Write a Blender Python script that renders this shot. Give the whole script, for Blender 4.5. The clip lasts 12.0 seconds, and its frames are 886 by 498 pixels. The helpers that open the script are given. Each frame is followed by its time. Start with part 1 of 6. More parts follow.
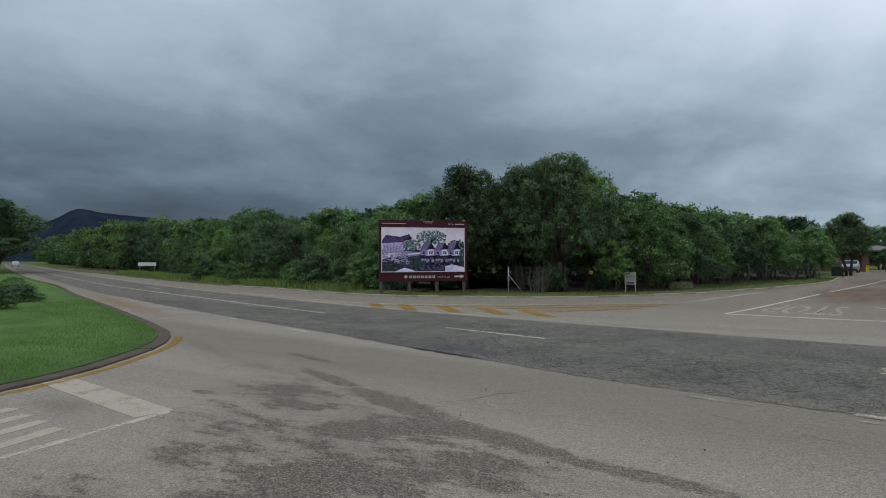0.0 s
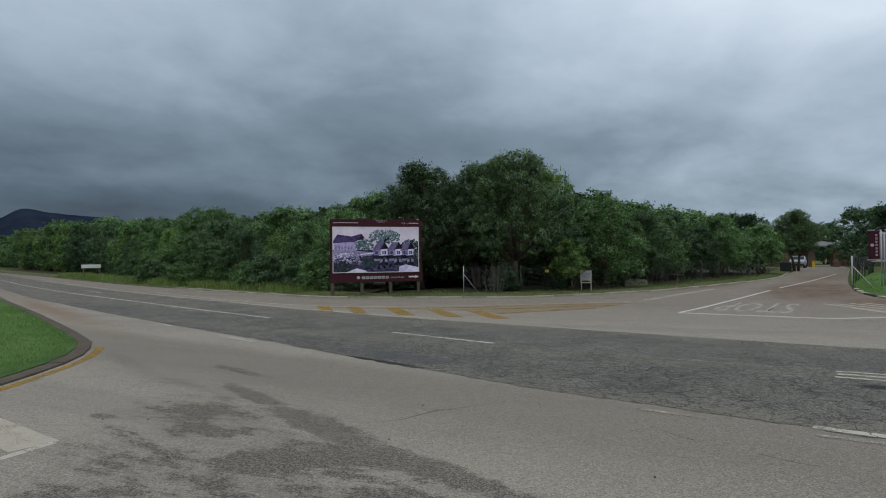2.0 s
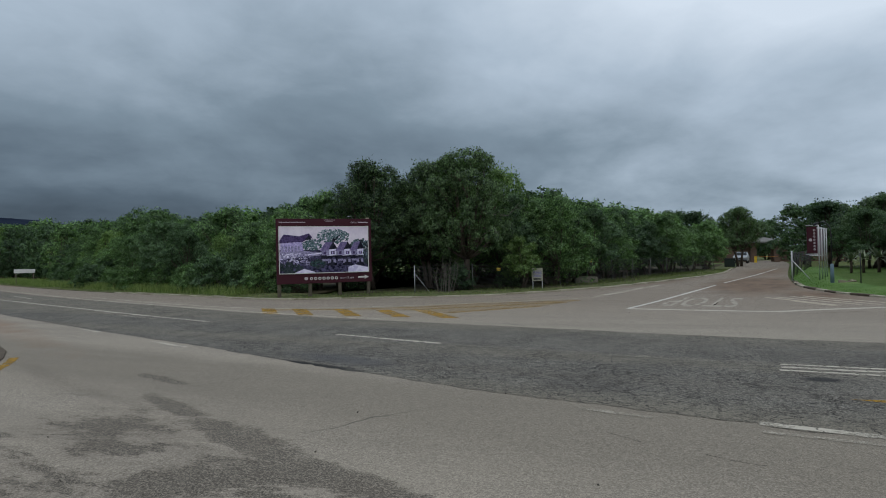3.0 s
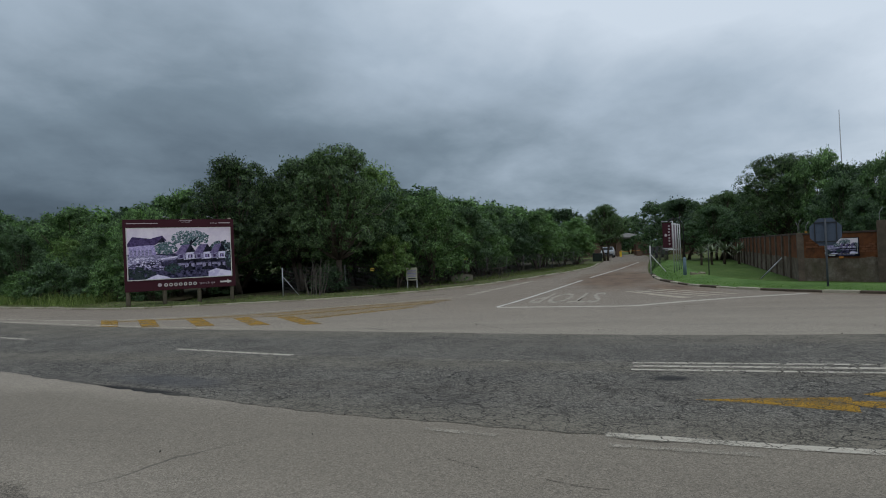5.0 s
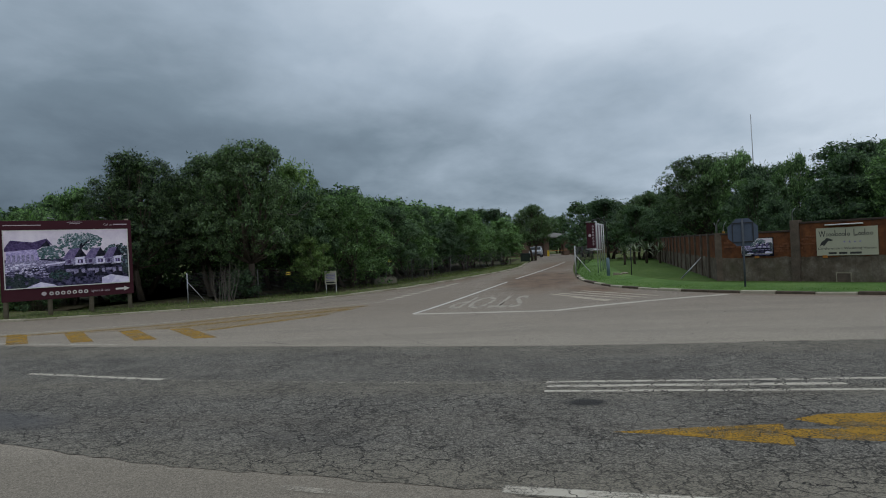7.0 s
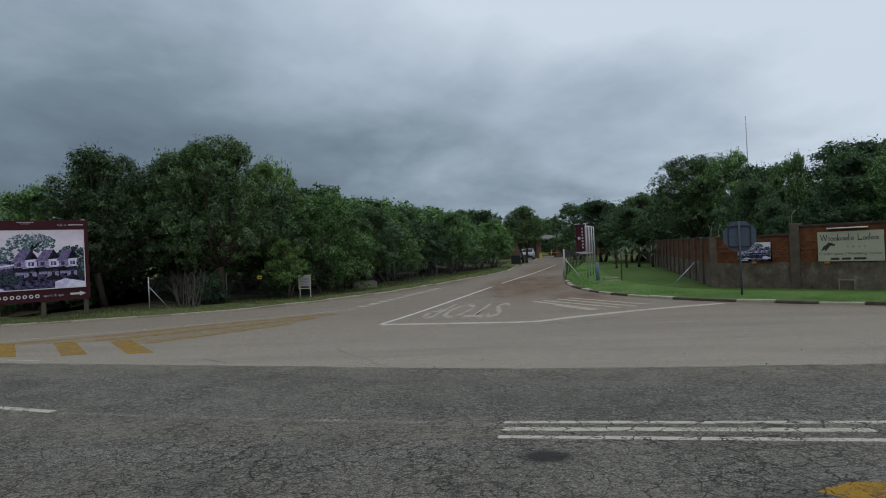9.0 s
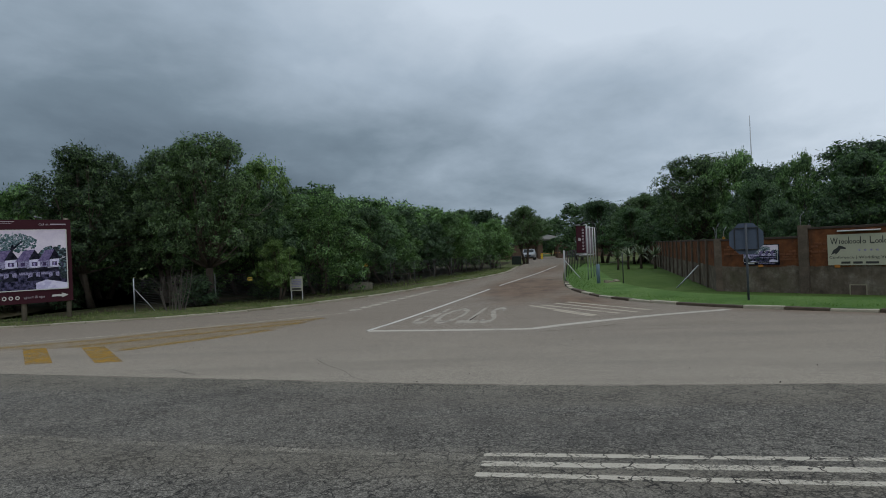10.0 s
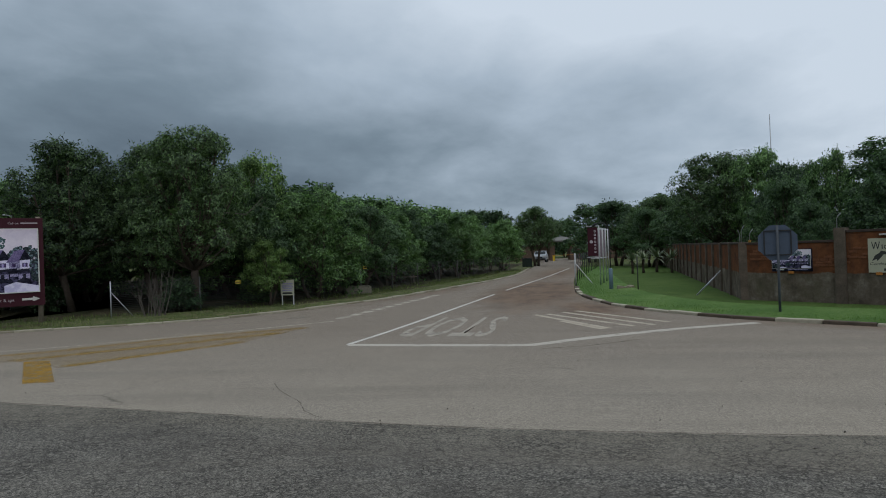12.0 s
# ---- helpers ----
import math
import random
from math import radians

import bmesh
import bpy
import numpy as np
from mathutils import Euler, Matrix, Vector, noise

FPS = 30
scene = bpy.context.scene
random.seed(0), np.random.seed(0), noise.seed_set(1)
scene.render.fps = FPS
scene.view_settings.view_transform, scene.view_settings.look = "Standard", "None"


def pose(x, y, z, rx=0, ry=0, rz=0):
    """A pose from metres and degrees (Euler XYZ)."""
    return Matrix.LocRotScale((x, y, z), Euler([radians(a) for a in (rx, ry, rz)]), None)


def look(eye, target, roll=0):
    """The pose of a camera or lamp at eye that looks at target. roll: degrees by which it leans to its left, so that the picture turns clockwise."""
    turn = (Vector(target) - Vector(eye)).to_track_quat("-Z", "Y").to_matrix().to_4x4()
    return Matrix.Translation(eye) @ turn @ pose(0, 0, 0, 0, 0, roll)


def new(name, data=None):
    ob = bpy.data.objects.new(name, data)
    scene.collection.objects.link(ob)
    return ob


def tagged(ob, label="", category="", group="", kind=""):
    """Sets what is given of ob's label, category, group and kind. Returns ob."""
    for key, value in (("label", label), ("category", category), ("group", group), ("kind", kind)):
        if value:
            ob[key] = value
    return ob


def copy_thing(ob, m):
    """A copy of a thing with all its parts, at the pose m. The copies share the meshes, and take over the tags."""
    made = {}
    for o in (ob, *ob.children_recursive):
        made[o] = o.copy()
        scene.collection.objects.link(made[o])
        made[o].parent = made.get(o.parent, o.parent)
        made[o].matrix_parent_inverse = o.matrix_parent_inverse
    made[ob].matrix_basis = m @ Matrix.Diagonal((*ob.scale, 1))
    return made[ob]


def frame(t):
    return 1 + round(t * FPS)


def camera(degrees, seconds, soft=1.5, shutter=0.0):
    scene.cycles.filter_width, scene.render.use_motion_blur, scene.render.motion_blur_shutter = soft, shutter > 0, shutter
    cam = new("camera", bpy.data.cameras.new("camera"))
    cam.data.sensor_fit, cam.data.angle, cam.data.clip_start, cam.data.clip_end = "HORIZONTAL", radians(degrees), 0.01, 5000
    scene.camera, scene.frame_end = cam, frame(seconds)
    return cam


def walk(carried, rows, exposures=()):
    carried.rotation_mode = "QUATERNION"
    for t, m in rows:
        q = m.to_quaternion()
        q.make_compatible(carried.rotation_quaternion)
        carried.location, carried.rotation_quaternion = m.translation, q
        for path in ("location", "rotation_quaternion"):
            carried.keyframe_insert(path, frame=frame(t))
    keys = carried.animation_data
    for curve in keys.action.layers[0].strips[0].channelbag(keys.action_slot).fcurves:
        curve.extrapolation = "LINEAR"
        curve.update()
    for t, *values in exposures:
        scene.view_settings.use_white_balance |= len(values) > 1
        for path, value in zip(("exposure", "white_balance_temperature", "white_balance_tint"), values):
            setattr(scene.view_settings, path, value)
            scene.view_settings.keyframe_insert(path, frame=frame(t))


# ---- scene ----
# ---- camera ----
cam = camera(70.6, 12.0, soft=1.0)
PATH = [
    (0, (-0.577, -4.721, 1.613), (-1.611, -3.009, 1.649), -0.1),
    (0.5, (-0.609, -4.527, 1.629), (-1.631, -2.808, 1.663), -0.2),
    (1, (-0.632, -4.344, 1.64), (-1.635, -2.615, 1.674), -0.3),
    (1.5, (-0.641, -4.156, 1.652), (-1.608, -2.406, 1.686), -0.4),
    (2, (-0.64, -3.97, 1.676), (-1.565, -2.197, 1.706), -0.6),
    (2.5, (-0.665, -3.718, 1.637), (-1.535, -1.918, 1.667), -0.9),
    (3, (-0.643, -3.499, 1.626), (-1.438, -1.665, 1.654), -1.3),
    (5, (-0.4, -2.609, 1.666), (-0.845, -0.659, 1.678), -2.4),
    (5.5, (-0.316, -2.352, 1.683), (-0.658, -0.381, 1.691), -2.7),
    (6, (-0.267, -2.049, 1.697), (-0.545, -0.068, 1.702), -2.8),
    (6.5, (-0.202, -1.721, 1.715), (-0.448, 0.264, 1.718), -2.8),
    (7, (-0.121, -1.394, 1.734), (-0.354, 0.592, 1.736), -2.8),
    (9, (0.33, 0.144, 1.791), (0.113, 2.133, 1.796), -2.6),
    (9.5, (0.439, 0.517, 1.827), (0.221, 2.505, 1.831), -2.5),
    (10, (0.512, 0.963, 1.853), (0.288, 2.95, 1.857), -2.4),
    (10.5, (0.591, 1.406, 1.879), (0.354, 3.391, 1.882), -2.3),
    (11, (0.648, 1.861, 1.884), (0.403, 3.846, 1.889), -2.2),
    (11.5, (0.717, 2.322, 1.898), (0.463, 4.306, 1.904), -2.1),
    (12, (0.803, 2.77, 1.902), (0.537, 4.752, 1.91), -2.1),
]
walk(cam, [(t, look(eye, target, roll)) for t, eye, target, roll in PATH],
     [(0, 0.17), (2, 0.16), (4, 0.08), (6, 0.0), (9, 0.0), (12, 0.0)])

# ---- light: heavy overcast, brighter toward the right ----
EXPOSURE = 0.0
scene.view_settings.exposure = EXPOSURE


def sky_world():
    w = bpy.data.worlds.new("overcast_sky")
    scene.world = w
    w.use_nodes = True
    nt = w.node_tree
    nt.nodes.clear()
    N, L = nt.nodes.new, nt.links.new

    def val(x):
        n = N("ShaderNodeValue")
        n.outputs[0].default_value = x
        return n.outputs[0]

    def m(op, a, b=None, clamp=False):
        n = N("ShaderNodeMath")
        n.operation, n.use_clamp = op, clamp
        for k, v in enumerate((a, b)):
            if v is None:
                continue
            if isinstance(v, (int, float)):
                n.inputs[k].default_value = v
            else:
                L(v, n.inputs[k])
        return n.outputs[0]

    co = N("ShaderNodeTexCoord").outputs["Generated"]
    sep = N("ShaderNodeSeparateXYZ")
    L(co, sep.inputs[0])
    x, y, z = sep.outputs
    up = m("MAXIMUM", z, 0.0)
    den = m("ADD", up, 0.32)
    flat = N("ShaderNodeCombineXYZ")
    L(m("DIVIDE", x, den), flat.inputs[0])
    L(m("DIVIDE", y, den), flat.inputs[1])
    L(m("MULTIPLY", up, 1.5), flat.inputs[2])

    def cloud(scale, detail, rough, dist, off):
        mp = N("ShaderNodeMapping")
        mp.inputs["Location"].default_value = off
        mp.inputs["Rotation"].default_value = (0, 0, radians(-35))
        mp.inputs["Scale"].default_value = (1.05, 0.9, 1.0)
        L(flat.outputs[0], mp.inputs[0])
        n = N("ShaderNodeTexNoise")
        n.inputs["Scale"].default_value, n.inputs["Detail"].default_value = scale, detail
        n.inputs["Roughness"].default_value, n.inputs["Distortion"].default_value = rough, dist
        L(mp.outputs[0], n.inputs["Vector"])
        return n.outputs[0]

    big = cloud(0.75, 3, 0.5, 0.15, (3.9, 0.7, 0))
    mid = cloud(1.7, 6, 0.48, 0.35, (0.4, 5.2, 0))
    fine = cloud(6.5, 6, 0.6, 0.3, (2.4, 0.2, 0))
    mix = m("ADD", m("MULTIPLY", m("SUBTRACT", big, 0.5), 0.55), m("MULTIPLY", m("SUBTRACT", mid, 0.5), 0.56))
    mix = m("ADD", mix, m("MULTIPLY", m("SUBTRACT", fine, 0.5), 0.13))
    # torn cloud base and paler breaks close to the horizon
    level = N("ShaderNodeMapping")
    level.inputs["Scale"].default_value = (5.0, 5.0, 15.0)
    L(co, level.inputs[0])
    puff = N("ShaderNodeTexNoise")
    puff.inputs["Scale"].default_value, puff.inputs["Detail"].default_value, puff.inputs["Roughness"].default_value = 1.0, 6, 0.55
    L(level.outputs[0], puff.inputs["Vector"])
    near = m("SUBTRACT", 1.0, m("MULTIPLY", up, 4.5), True)
    mix = m("ADD", mix, m("MULTIPLY", m("MULTIPLY", m("SUBTRACT", puff.outputs[0], 0.38), near), 0.66))
    # a slow brightening from the storm over the hill toward the clearer side
    low = m("MINIMUM", up, 0.42)
    t = m("ADD", m("ADD", m("ADD", m("MULTIPLY", m("MULTIPLY", x, 0.14), m("SUBTRACT", 1.0, m("MULTIPLY", up, 1.3), True)), m("ADD", m("MULTIPLY", m("MAXIMUM", x, -0.18), 0.66), 0.062)), m("MULTIPLY", low, 1.50)), m("SUBTRACT", m("ADD", mix, 0.352), m("MULTIPLY", m("MULTIPLY", m("SUBTRACT", m("MULTIPLY", x, -1.0), 0.35, True), 0.4), m("SUBTRACT", 1.0, m("MULTIPLY", up, 2.6), True))), True)
    ramp = N("ShaderNodeValToRGB")
    r = ramp.color_ramp
    r.elements[0].position, r.elements[0].color = 0.0, (0.045, 0.064, 0.088, 1)
    r.elements[1].position, r.elements[1].color = 1.0, (0.60, 0.685, 0.785, 1)
    for p, c in ((0.25, (0.088, 0.123, 0.162)), (0.5, (0.187, 0.248, 0.308)), (0.75, (0.38, 0.465, 0.56))):
        e = r.elements.new(p)
        e.color = (*c, 1)
    L(t, ramp.inputs[0])
    # overcast skies are brightest overhead
    gain = m("ADD", 1.0, m("MULTIPLY", m("MULTIPLY", up, up), 0.2))
    bright = N("ShaderNodeMix")
    bright.data_type, bright.blend_type = "RGBA", "MULTIPLY"
    bright.inputs["Factor"].default_value = 1.0
    L(ramp.outputs[0], bright.inputs["A"])
    grey = N("ShaderNodeCombineXYZ")
    for k in range(3):
        L(gain, grey.inputs[k])
    L(grey.outputs[0], bright.inputs["B"])
    clouds = N("ShaderNodeBackground")
    L(bright.outputs["Result"], clouds.inputs[0])
    clouds.inputs[1].default_value = 1.0
    sky = N("ShaderNodeTexSky")
    sky.sky_type, sky.sun_disc = "NISHITA", False
    sky.sun_elevation, sky.sun_rotation = radians(58), radians(70)
    blue = N("ShaderNodeBackground")
    blue.inputs[1].default_value = 0.05
    L(sky.outputs[0], blue.inputs[0])
    both = N("ShaderNodeMixShader")
    both.inputs[0].default_value = 0.96
    L(blue.outputs[0], both.inputs[1])
    L(clouds.outputs[0], both.inputs[2])
    out = N("ShaderNodeOutputWorld")
    L(both.outputs[0], out.inputs[0])


sky_world()
sun = new("sun", bpy.data.lights.new("sun", "SUN"))
sun.data.energy, sun.data.angle, sun.data.color = 0.6, radians(40), (1.0, 0.97, 0.93)
sun.matrix_world = look((14, -14, 60), (0, 10, 0))


# ---- materials ----
def material(name, build, rough=0.8, spec=0.3, metal=0.0, bump=0.0):
    """build(tools) returns a colour socket, or a colour and a bump height socket."""
    mat = bpy.data.materials.new(name)
    mat.use_nodes = True
    nt = mat.node_tree
    p = nt.nodes["Principled BSDF"]
    p.inputs["Roughness"].default_value = rough
    p.inputs["Specular IOR Level"].default_value = spec
    p.inputs["Metallic"].default_value = metal
    t = Tools(nt)
    got = build(t)
    col, height = got if isinstance(got, tuple) else (got, None)
    t.link(col, p.inputs["Base Color"])
    if height is not None:
        b = nt.nodes.new("ShaderNodeBump")
        b.inputs["Strength"].default_value, b.inputs["Distance"].default_value = 0.8, bump
        t.link(height, b.inputs["Height"])
        nt.links.new(b.outputs[0], p.inputs["Normal"])
    return mat


class Tools:
    def __init__(self, nt):
        self.nt = nt
        self.co = nt.nodes.new("ShaderNodeTexCoord").outputs["Object"]
        self.geo = nt.nodes.new("ShaderNodeNewGeometry")
        self.pos = self.geo.outputs["Position"]

    def link(self, a, b):
        if isinstance(a, (int, float)):
            b.default_value = a
        elif isinstance(a, tuple):
            b.default_value = (*a, 1) if len(a) == 3 and b.type == "RGBA" else a
        else:
            self.nt.links.new(a, b)

    def math(self, op, a, b=0.0, clamp=False):
        n = self.nt.nodes.new("ShaderNodeMath")
        n.operation, n.use_clamp = op, clamp
        self.link(a, n.inputs[0])
        self.link(b, n.inputs[1])
        return n.outputs[0]

    def noise(self, scale, detail=3.0, rough=0.55, dist=0.0, stretch=(1, 1, 1), world=True, off=(0, 0, 0), turn=0.0):
        mp = self.nt.nodes.new("ShaderNodeMapping")
        mp.inputs["Scale"].default_value = stretch
        mp.inputs["Location"].default_value = off
        mp.inputs["Rotation"].default_value = (0, 0, turn)
        self.nt.links.new(self.pos if world else self.co, mp.inputs[0])
        n = self.nt.nodes.new("ShaderNodeTexNoise")
        n.inputs["Scale"].default_value, n.inputs["Detail"].default_value = scale, detail
        n.inputs["Roughness"].default_value, n.inputs["Distortion"].default_value = rough, dist
        self.nt.links.new(mp.outputs[0], n.inputs["Vector"])
        return n.outputs[0]

    def cells(self, scale, warp=0.0, warp_scale=1.0, feature="DISTANCE_TO_EDGE", stretch=(1, 1, 1), world=True):
        src = self.pos if world else self.co
        if warp:
            n = self.nt.nodes.new("ShaderNodeTexNoise")
            n.inputs["Scale"].default_value, n.inputs["Detail"].default_value = warp_scale, 3
            self.nt.links.new(src, n.inputs["Vector"])
            a = self.nt.nodes.new("ShaderNodeVectorMath")
            a.operation = "SCALE"
            self.nt.links.new(n.outputs["Color"], a.inputs[0])
            a.inputs["Scale"].default_value = warp
            s = self.nt.nodes.new("ShaderNodeVectorMath")
            self.nt.links.new(src, s.inputs[0])
            self.nt.links.new(a.outputs[0], s.inputs[1])
            src = s.outputs[0]
        mp = self.nt.nodes.new("ShaderNodeMapping")
        mp.inputs["Scale"].default_value = stretch
        self.nt.links.new(src, mp.inputs[0])
        v = self.nt.nodes.new("ShaderNodeTexVoronoi")
        v.feature = feature
        v.inputs["Scale"].default_value = scale
        self.nt.links.new(mp.outputs[0], v.inputs["Vector"])
        return v.outputs["Distance"]

    def chips(self, scale):
        """Random grey for each stone chipping."""
        v = self.nt.nodes.new("ShaderNodeTexVoronoi")
        v.inputs["Scale"].default_value = scale
        self.nt.links.new(self.pos, v.inputs["Vector"])
        sp = self.nt.nodes.new("ShaderNodeSeparateColor")
        self.nt.links.new(v.outputs["Color"], sp.inputs[0])
        return sp.outputs[0]

    def blend(self, *pairs):
        """A weighted sum of values."""
        total = None
        for w, v in pairs:
            q = self.math("MULTIPLY", v, w)
            total = q if total is None else self.math("ADD", total, q)
        return total

    def ramp(self, fac, *stops):
        n = self.nt.nodes.new("ShaderNodeValToRGB")
        r = n.color_ramp
        while len(r.elements) < len(stops):
            r.elements.new(0.5)
        for e, (p, c) in zip(r.elements, stops):
            e.position = p
            e.color = (*c, 1) if isinstance(c, tuple) else (c, c, c, 1)
        self.link(fac, n.inputs[0])
        return n.outputs[0]

    def mix(self, fac, a, b, blend="MIX"):
        n = self.nt.nodes.new("ShaderNodeMix")
        n.data_type, n.blend_type = "RGBA", blend
        self.link(fac, n.inputs["Factor"])
        self.link(a, n.inputs["A"])
        self.link(b, n.inputs["B"])
        return n.outputs["Result"]

    def random(self):
        return self.nt.nodes.new("ShaderNodeObjectInfo").outputs["Random"]

    def island(self):
        return self.geo.outputs["Random Per Island"]

    def blob(self, x, y, rx, ry, turn=0.0, soft=0.35, ragged=0.5, scale=1.3):
        """A ragged stain: 1 inside an ellipse of the plan, 0 outside."""
        mp = self.nt.nodes.new("ShaderNodeMapping")
        mp.vector_type = "TEXTURE"
        mp.inputs["Location"].default_value = (x, y, 0)
        mp.inputs["Rotation"].default_value = (0, 0, radians(turn))
        mp.inputs["Scale"].default_value = (rx, ry, 1000)
        self.nt.links.new(self.pos, mp.inputs[0])
        ln = self.nt.nodes.new("ShaderNodeVectorMath")
        ln.operation = "LENGTH"
        self.nt.links.new(mp.outputs[0], ln.inputs[0])
        d = self.math("ADD", ln.outputs["Value"], self.math("MULTIPLY", self.math("SUBTRACT", self.noise(scale, 9, 0.7), 0.5), -2 * ragged))
        return self.ramp(d, (max(0.0, 1 - soft), 1.0), (1.0, 0.0))


def build_apron(t):
    sep = t.nt.nodes.new("ShaderNodeSeparateXYZ")
    t.nt.links.new(t.pos, sep.inputs[0])
    x, y, z = sep.outputs
    grain = t.blend((0.50, t.chips(110)), (0.18, t.chips(55)), (0.32, t.noise(22, 6, 0.8)))
    base = t.ramp(grain, (0.20, (0.116, 0.099, 0.079)), (0.43, (0.205, 0.177, 0.142)), (0.58, (0.275, 0.239, 0.193)), (0.80, (0.402, 0.350, 0.284)))
    base = t.mix(t.ramp(t.noise(6, 5, 0.7), (0.4, 0.0), (0.7, 0.25)), base, (0.262, 0.225, 0.176))
    wide = t.noise(0.35, 5, 0.65)
    col = t.mix(t.ramp(wide, (0.35, 0.0), (0.7, 0.38)), base, (0.300, 0.258, 0.200))
    trk = t.noise(0.9, 5, 0.65, stretch=(0.12, 1.0, 1), turn=radians(8))
    col = t.mix(t.ramp(trk, (0.48, 0.0), (0.72, 0.45)), col, (0.140, 0.121, 0.099))
    # traffic film and brown dust over the entrance side
    dust = t.math("ADD", t.ramp(t.math("MULTIPLY", y, 0.02), (0.20, 0.0), (0.36, 0.62)), t.math("MULTIPLY", t.math("SUBTRACT", t.noise(0.6, 5, 0.7), 0.5), 0.5), True)
    dust = t.math("MULTIPLY", dust, t.ramp(t.math("MULTIPLY", y, 0.02), (0.19, 0.0), (0.23, 1.0)))
    col = t.mix(dust, col, t.ramp(grain, (0.2, (0.095, 0.073, 0.054)), (0.8, (0.245, 0.195, 0.149))))
    # dark film along the edge of the main road
    v = t.blend((0.1, y), (0.016, x), (0.12, t.math("SUBTRACT", t.noise(0.5, 6, 0.72), 0.5)))
    film = t.ramp(v, (0.02, 0.0), (0.16, 0.62), (0.30, 0.62), (0.36, 0.0))
    col = t.mix(film, col, t.ramp(grain, (0.2, (0.092, 0.079, 0.061)), (0.8, (0.218, 0.187, 0.144))))
    # worn surfacing in the side road's mouth: ragged islands of bare dark chippings
    zone = None
    for a in ((-4.2, -0.6, 3.0, 1.7, -18, 1.0), (-6.0, 0.9, 1.9, 1.2, -10, 1.0), (-3.4, -2.4, 3.0, 1.2, 0, 0.9)):
        b = t.blob(*a[:5], soft=a[5], ragged=0.15, scale=1.0)
        zone = b if zone is None else t.math("MAXIMUM", zone, b)
    streak = None
    for a in ((-6.4, 1.85, 1.3, 0.19, -23.5), (-4.7, 1.08, 1.6, 0.29, -23.5), (-3.1, 0.45, 1.2, 0.26, -19), (-1.8, 0.08, 1.0, 0.17, -9), (-7.9, 3.07, 1.0, 0.14, -17), (-7.08, 0.37, 0.3, 0.12, 0), (-6.2, 0.70, 0.9, 0.03, 20), (-4.6, -3.0, 1.2, 0.04, 12)):
        b = t.blob(*a, soft=0.5, ragged=0.9, scale=3.4)
        streak = b if streak is None else t.math("MAXIMUM", streak, b)
    isl = t.noise(1.35, 12, 0.76, dist=0.15, stretch=(0.6, 1.4, 1), turn=radians(-18))
    core = None
    for a in ((-3.7, 0.2, 1.2, 0.5, -20), (-3.6, -1.1, 1.4, 0.65, 32), (-4.4, -0.05, 0.6, 0.35, 0), (-5.4, 0.5, 0.55, 0.25, 0)):
        b = t.blob(*a, soft=0.9, ragged=0.3, scale=1.6)
        core = b if core is None else t.math("MAXIMUM", core, b)
    worn = t.math("MULTIPLY", t.ramp(t.blend((1.0, isl), (0.075, zone), (0.13, core)), (0.535, 0.0), (0.61, 1.0)), t.ramp(zone, (0.02, 0.0), (0.3, 1.0)))
    stain = t.math("MAXIMUM", streak, worn)
    stain = t.ramp(t.math("ADD", stain, t.math("MULTIPLY", t.math("SUBTRACT", t.noise(24, 5, 0.9), 0.5), 2.1)), (0.32, 0.0), (0.80, 1.0))
    bare = t.ramp(grain, (0.28, (0.026, 0.023, 0.018)), (0.50, (0.080, 0.067, 0.053)), (0.76, (0.24, 0.208, 0.165)))
    smear = None
    for a in ((-10.2, 2.9, 2.3, 0.25, -24), (-7.9, 2.05, 1.3, 0.22, -14), (-7.9, -0.9, 0.9, 0.4, -10)):
        b = t.blob(*a, soft=0.9, ragged=0.5, scale=1.8)
        smear = b if smear is None else t.math("MAXIMUM", smear, b)
    haze = t.math("MULTIPLY", t.ramp(t.blend((1.0, isl), (0.1, zone)), (0.44, 0.0), (0.60, 0.5)), t.ramp(zone, (0.0, 0.0), (0.4, 1.0)))
    haze = t.math("MAXIMUM", haze, t.math("MULTIPLY", smear, 0.6))
    col = t.mix(haze, col, t.ramp(grain, (0.2, (0.075, 0.062, 0.048)), (0.8, (0.225, 0.190, 0.150))))
    bare = t.mix(t.ramp(t.noise(0.8, 3), (0.5, 0.0), (0.66, 0.15)), bare, (0.100, 0.074, 0.054))
    col = t.mix(t.math("MULTIPLY", stain, 0.76), col, bare)
    # red earth washed over the entrance
    soil = t.math("MAXIMUM", t.blob(1.2, 31, 2.8, 11, -4, 0.5, 0.4, 0.8), t.blob(2.6, 22.6, 1.7, 4.5, 8, 0.8, 0.6, 0.9))
    soil = t.math("MAXIMUM", soil, t.blob(0.9, 26.5, 2.1, 4.5, -6, 0.8, 0.5, 0.9))
    soil = t.math("MAXIMUM", soil, t.blob(3.0, 50, 2.6, 16, -8, 0.9, 0.4, 0.4))
    soil = t.math("MAXIMUM", soil, t.math("MULTIPLY", t.blob(8.5, 16.6, 5.0, 0.8, -32, 0.9, 0.5, 1.0), 0.7))
    soil = t.math("MAXIMUM", soil, t.math("MULTIPLY", t.blob(-3.6, 33.0, 1.6, 9, -16, 0.9, 0.5, 0.8), 0.7))
    col = t.mix(t.math("MULTIPLY", soil, 0.93), col, t.ramp(t.noise(0.9, 8, 0.72, stretch=(1, 0.4, 1)), (0.36, (0.086, 0.055, 0.036)), (0.54, (0.152, 0.099, 0.064)), (0.70, (0.205, 0.139, 0.092))))
    red = t.blob(-58, 33, 8, 1.6, -25, 0.6, 0.5, 0.4)
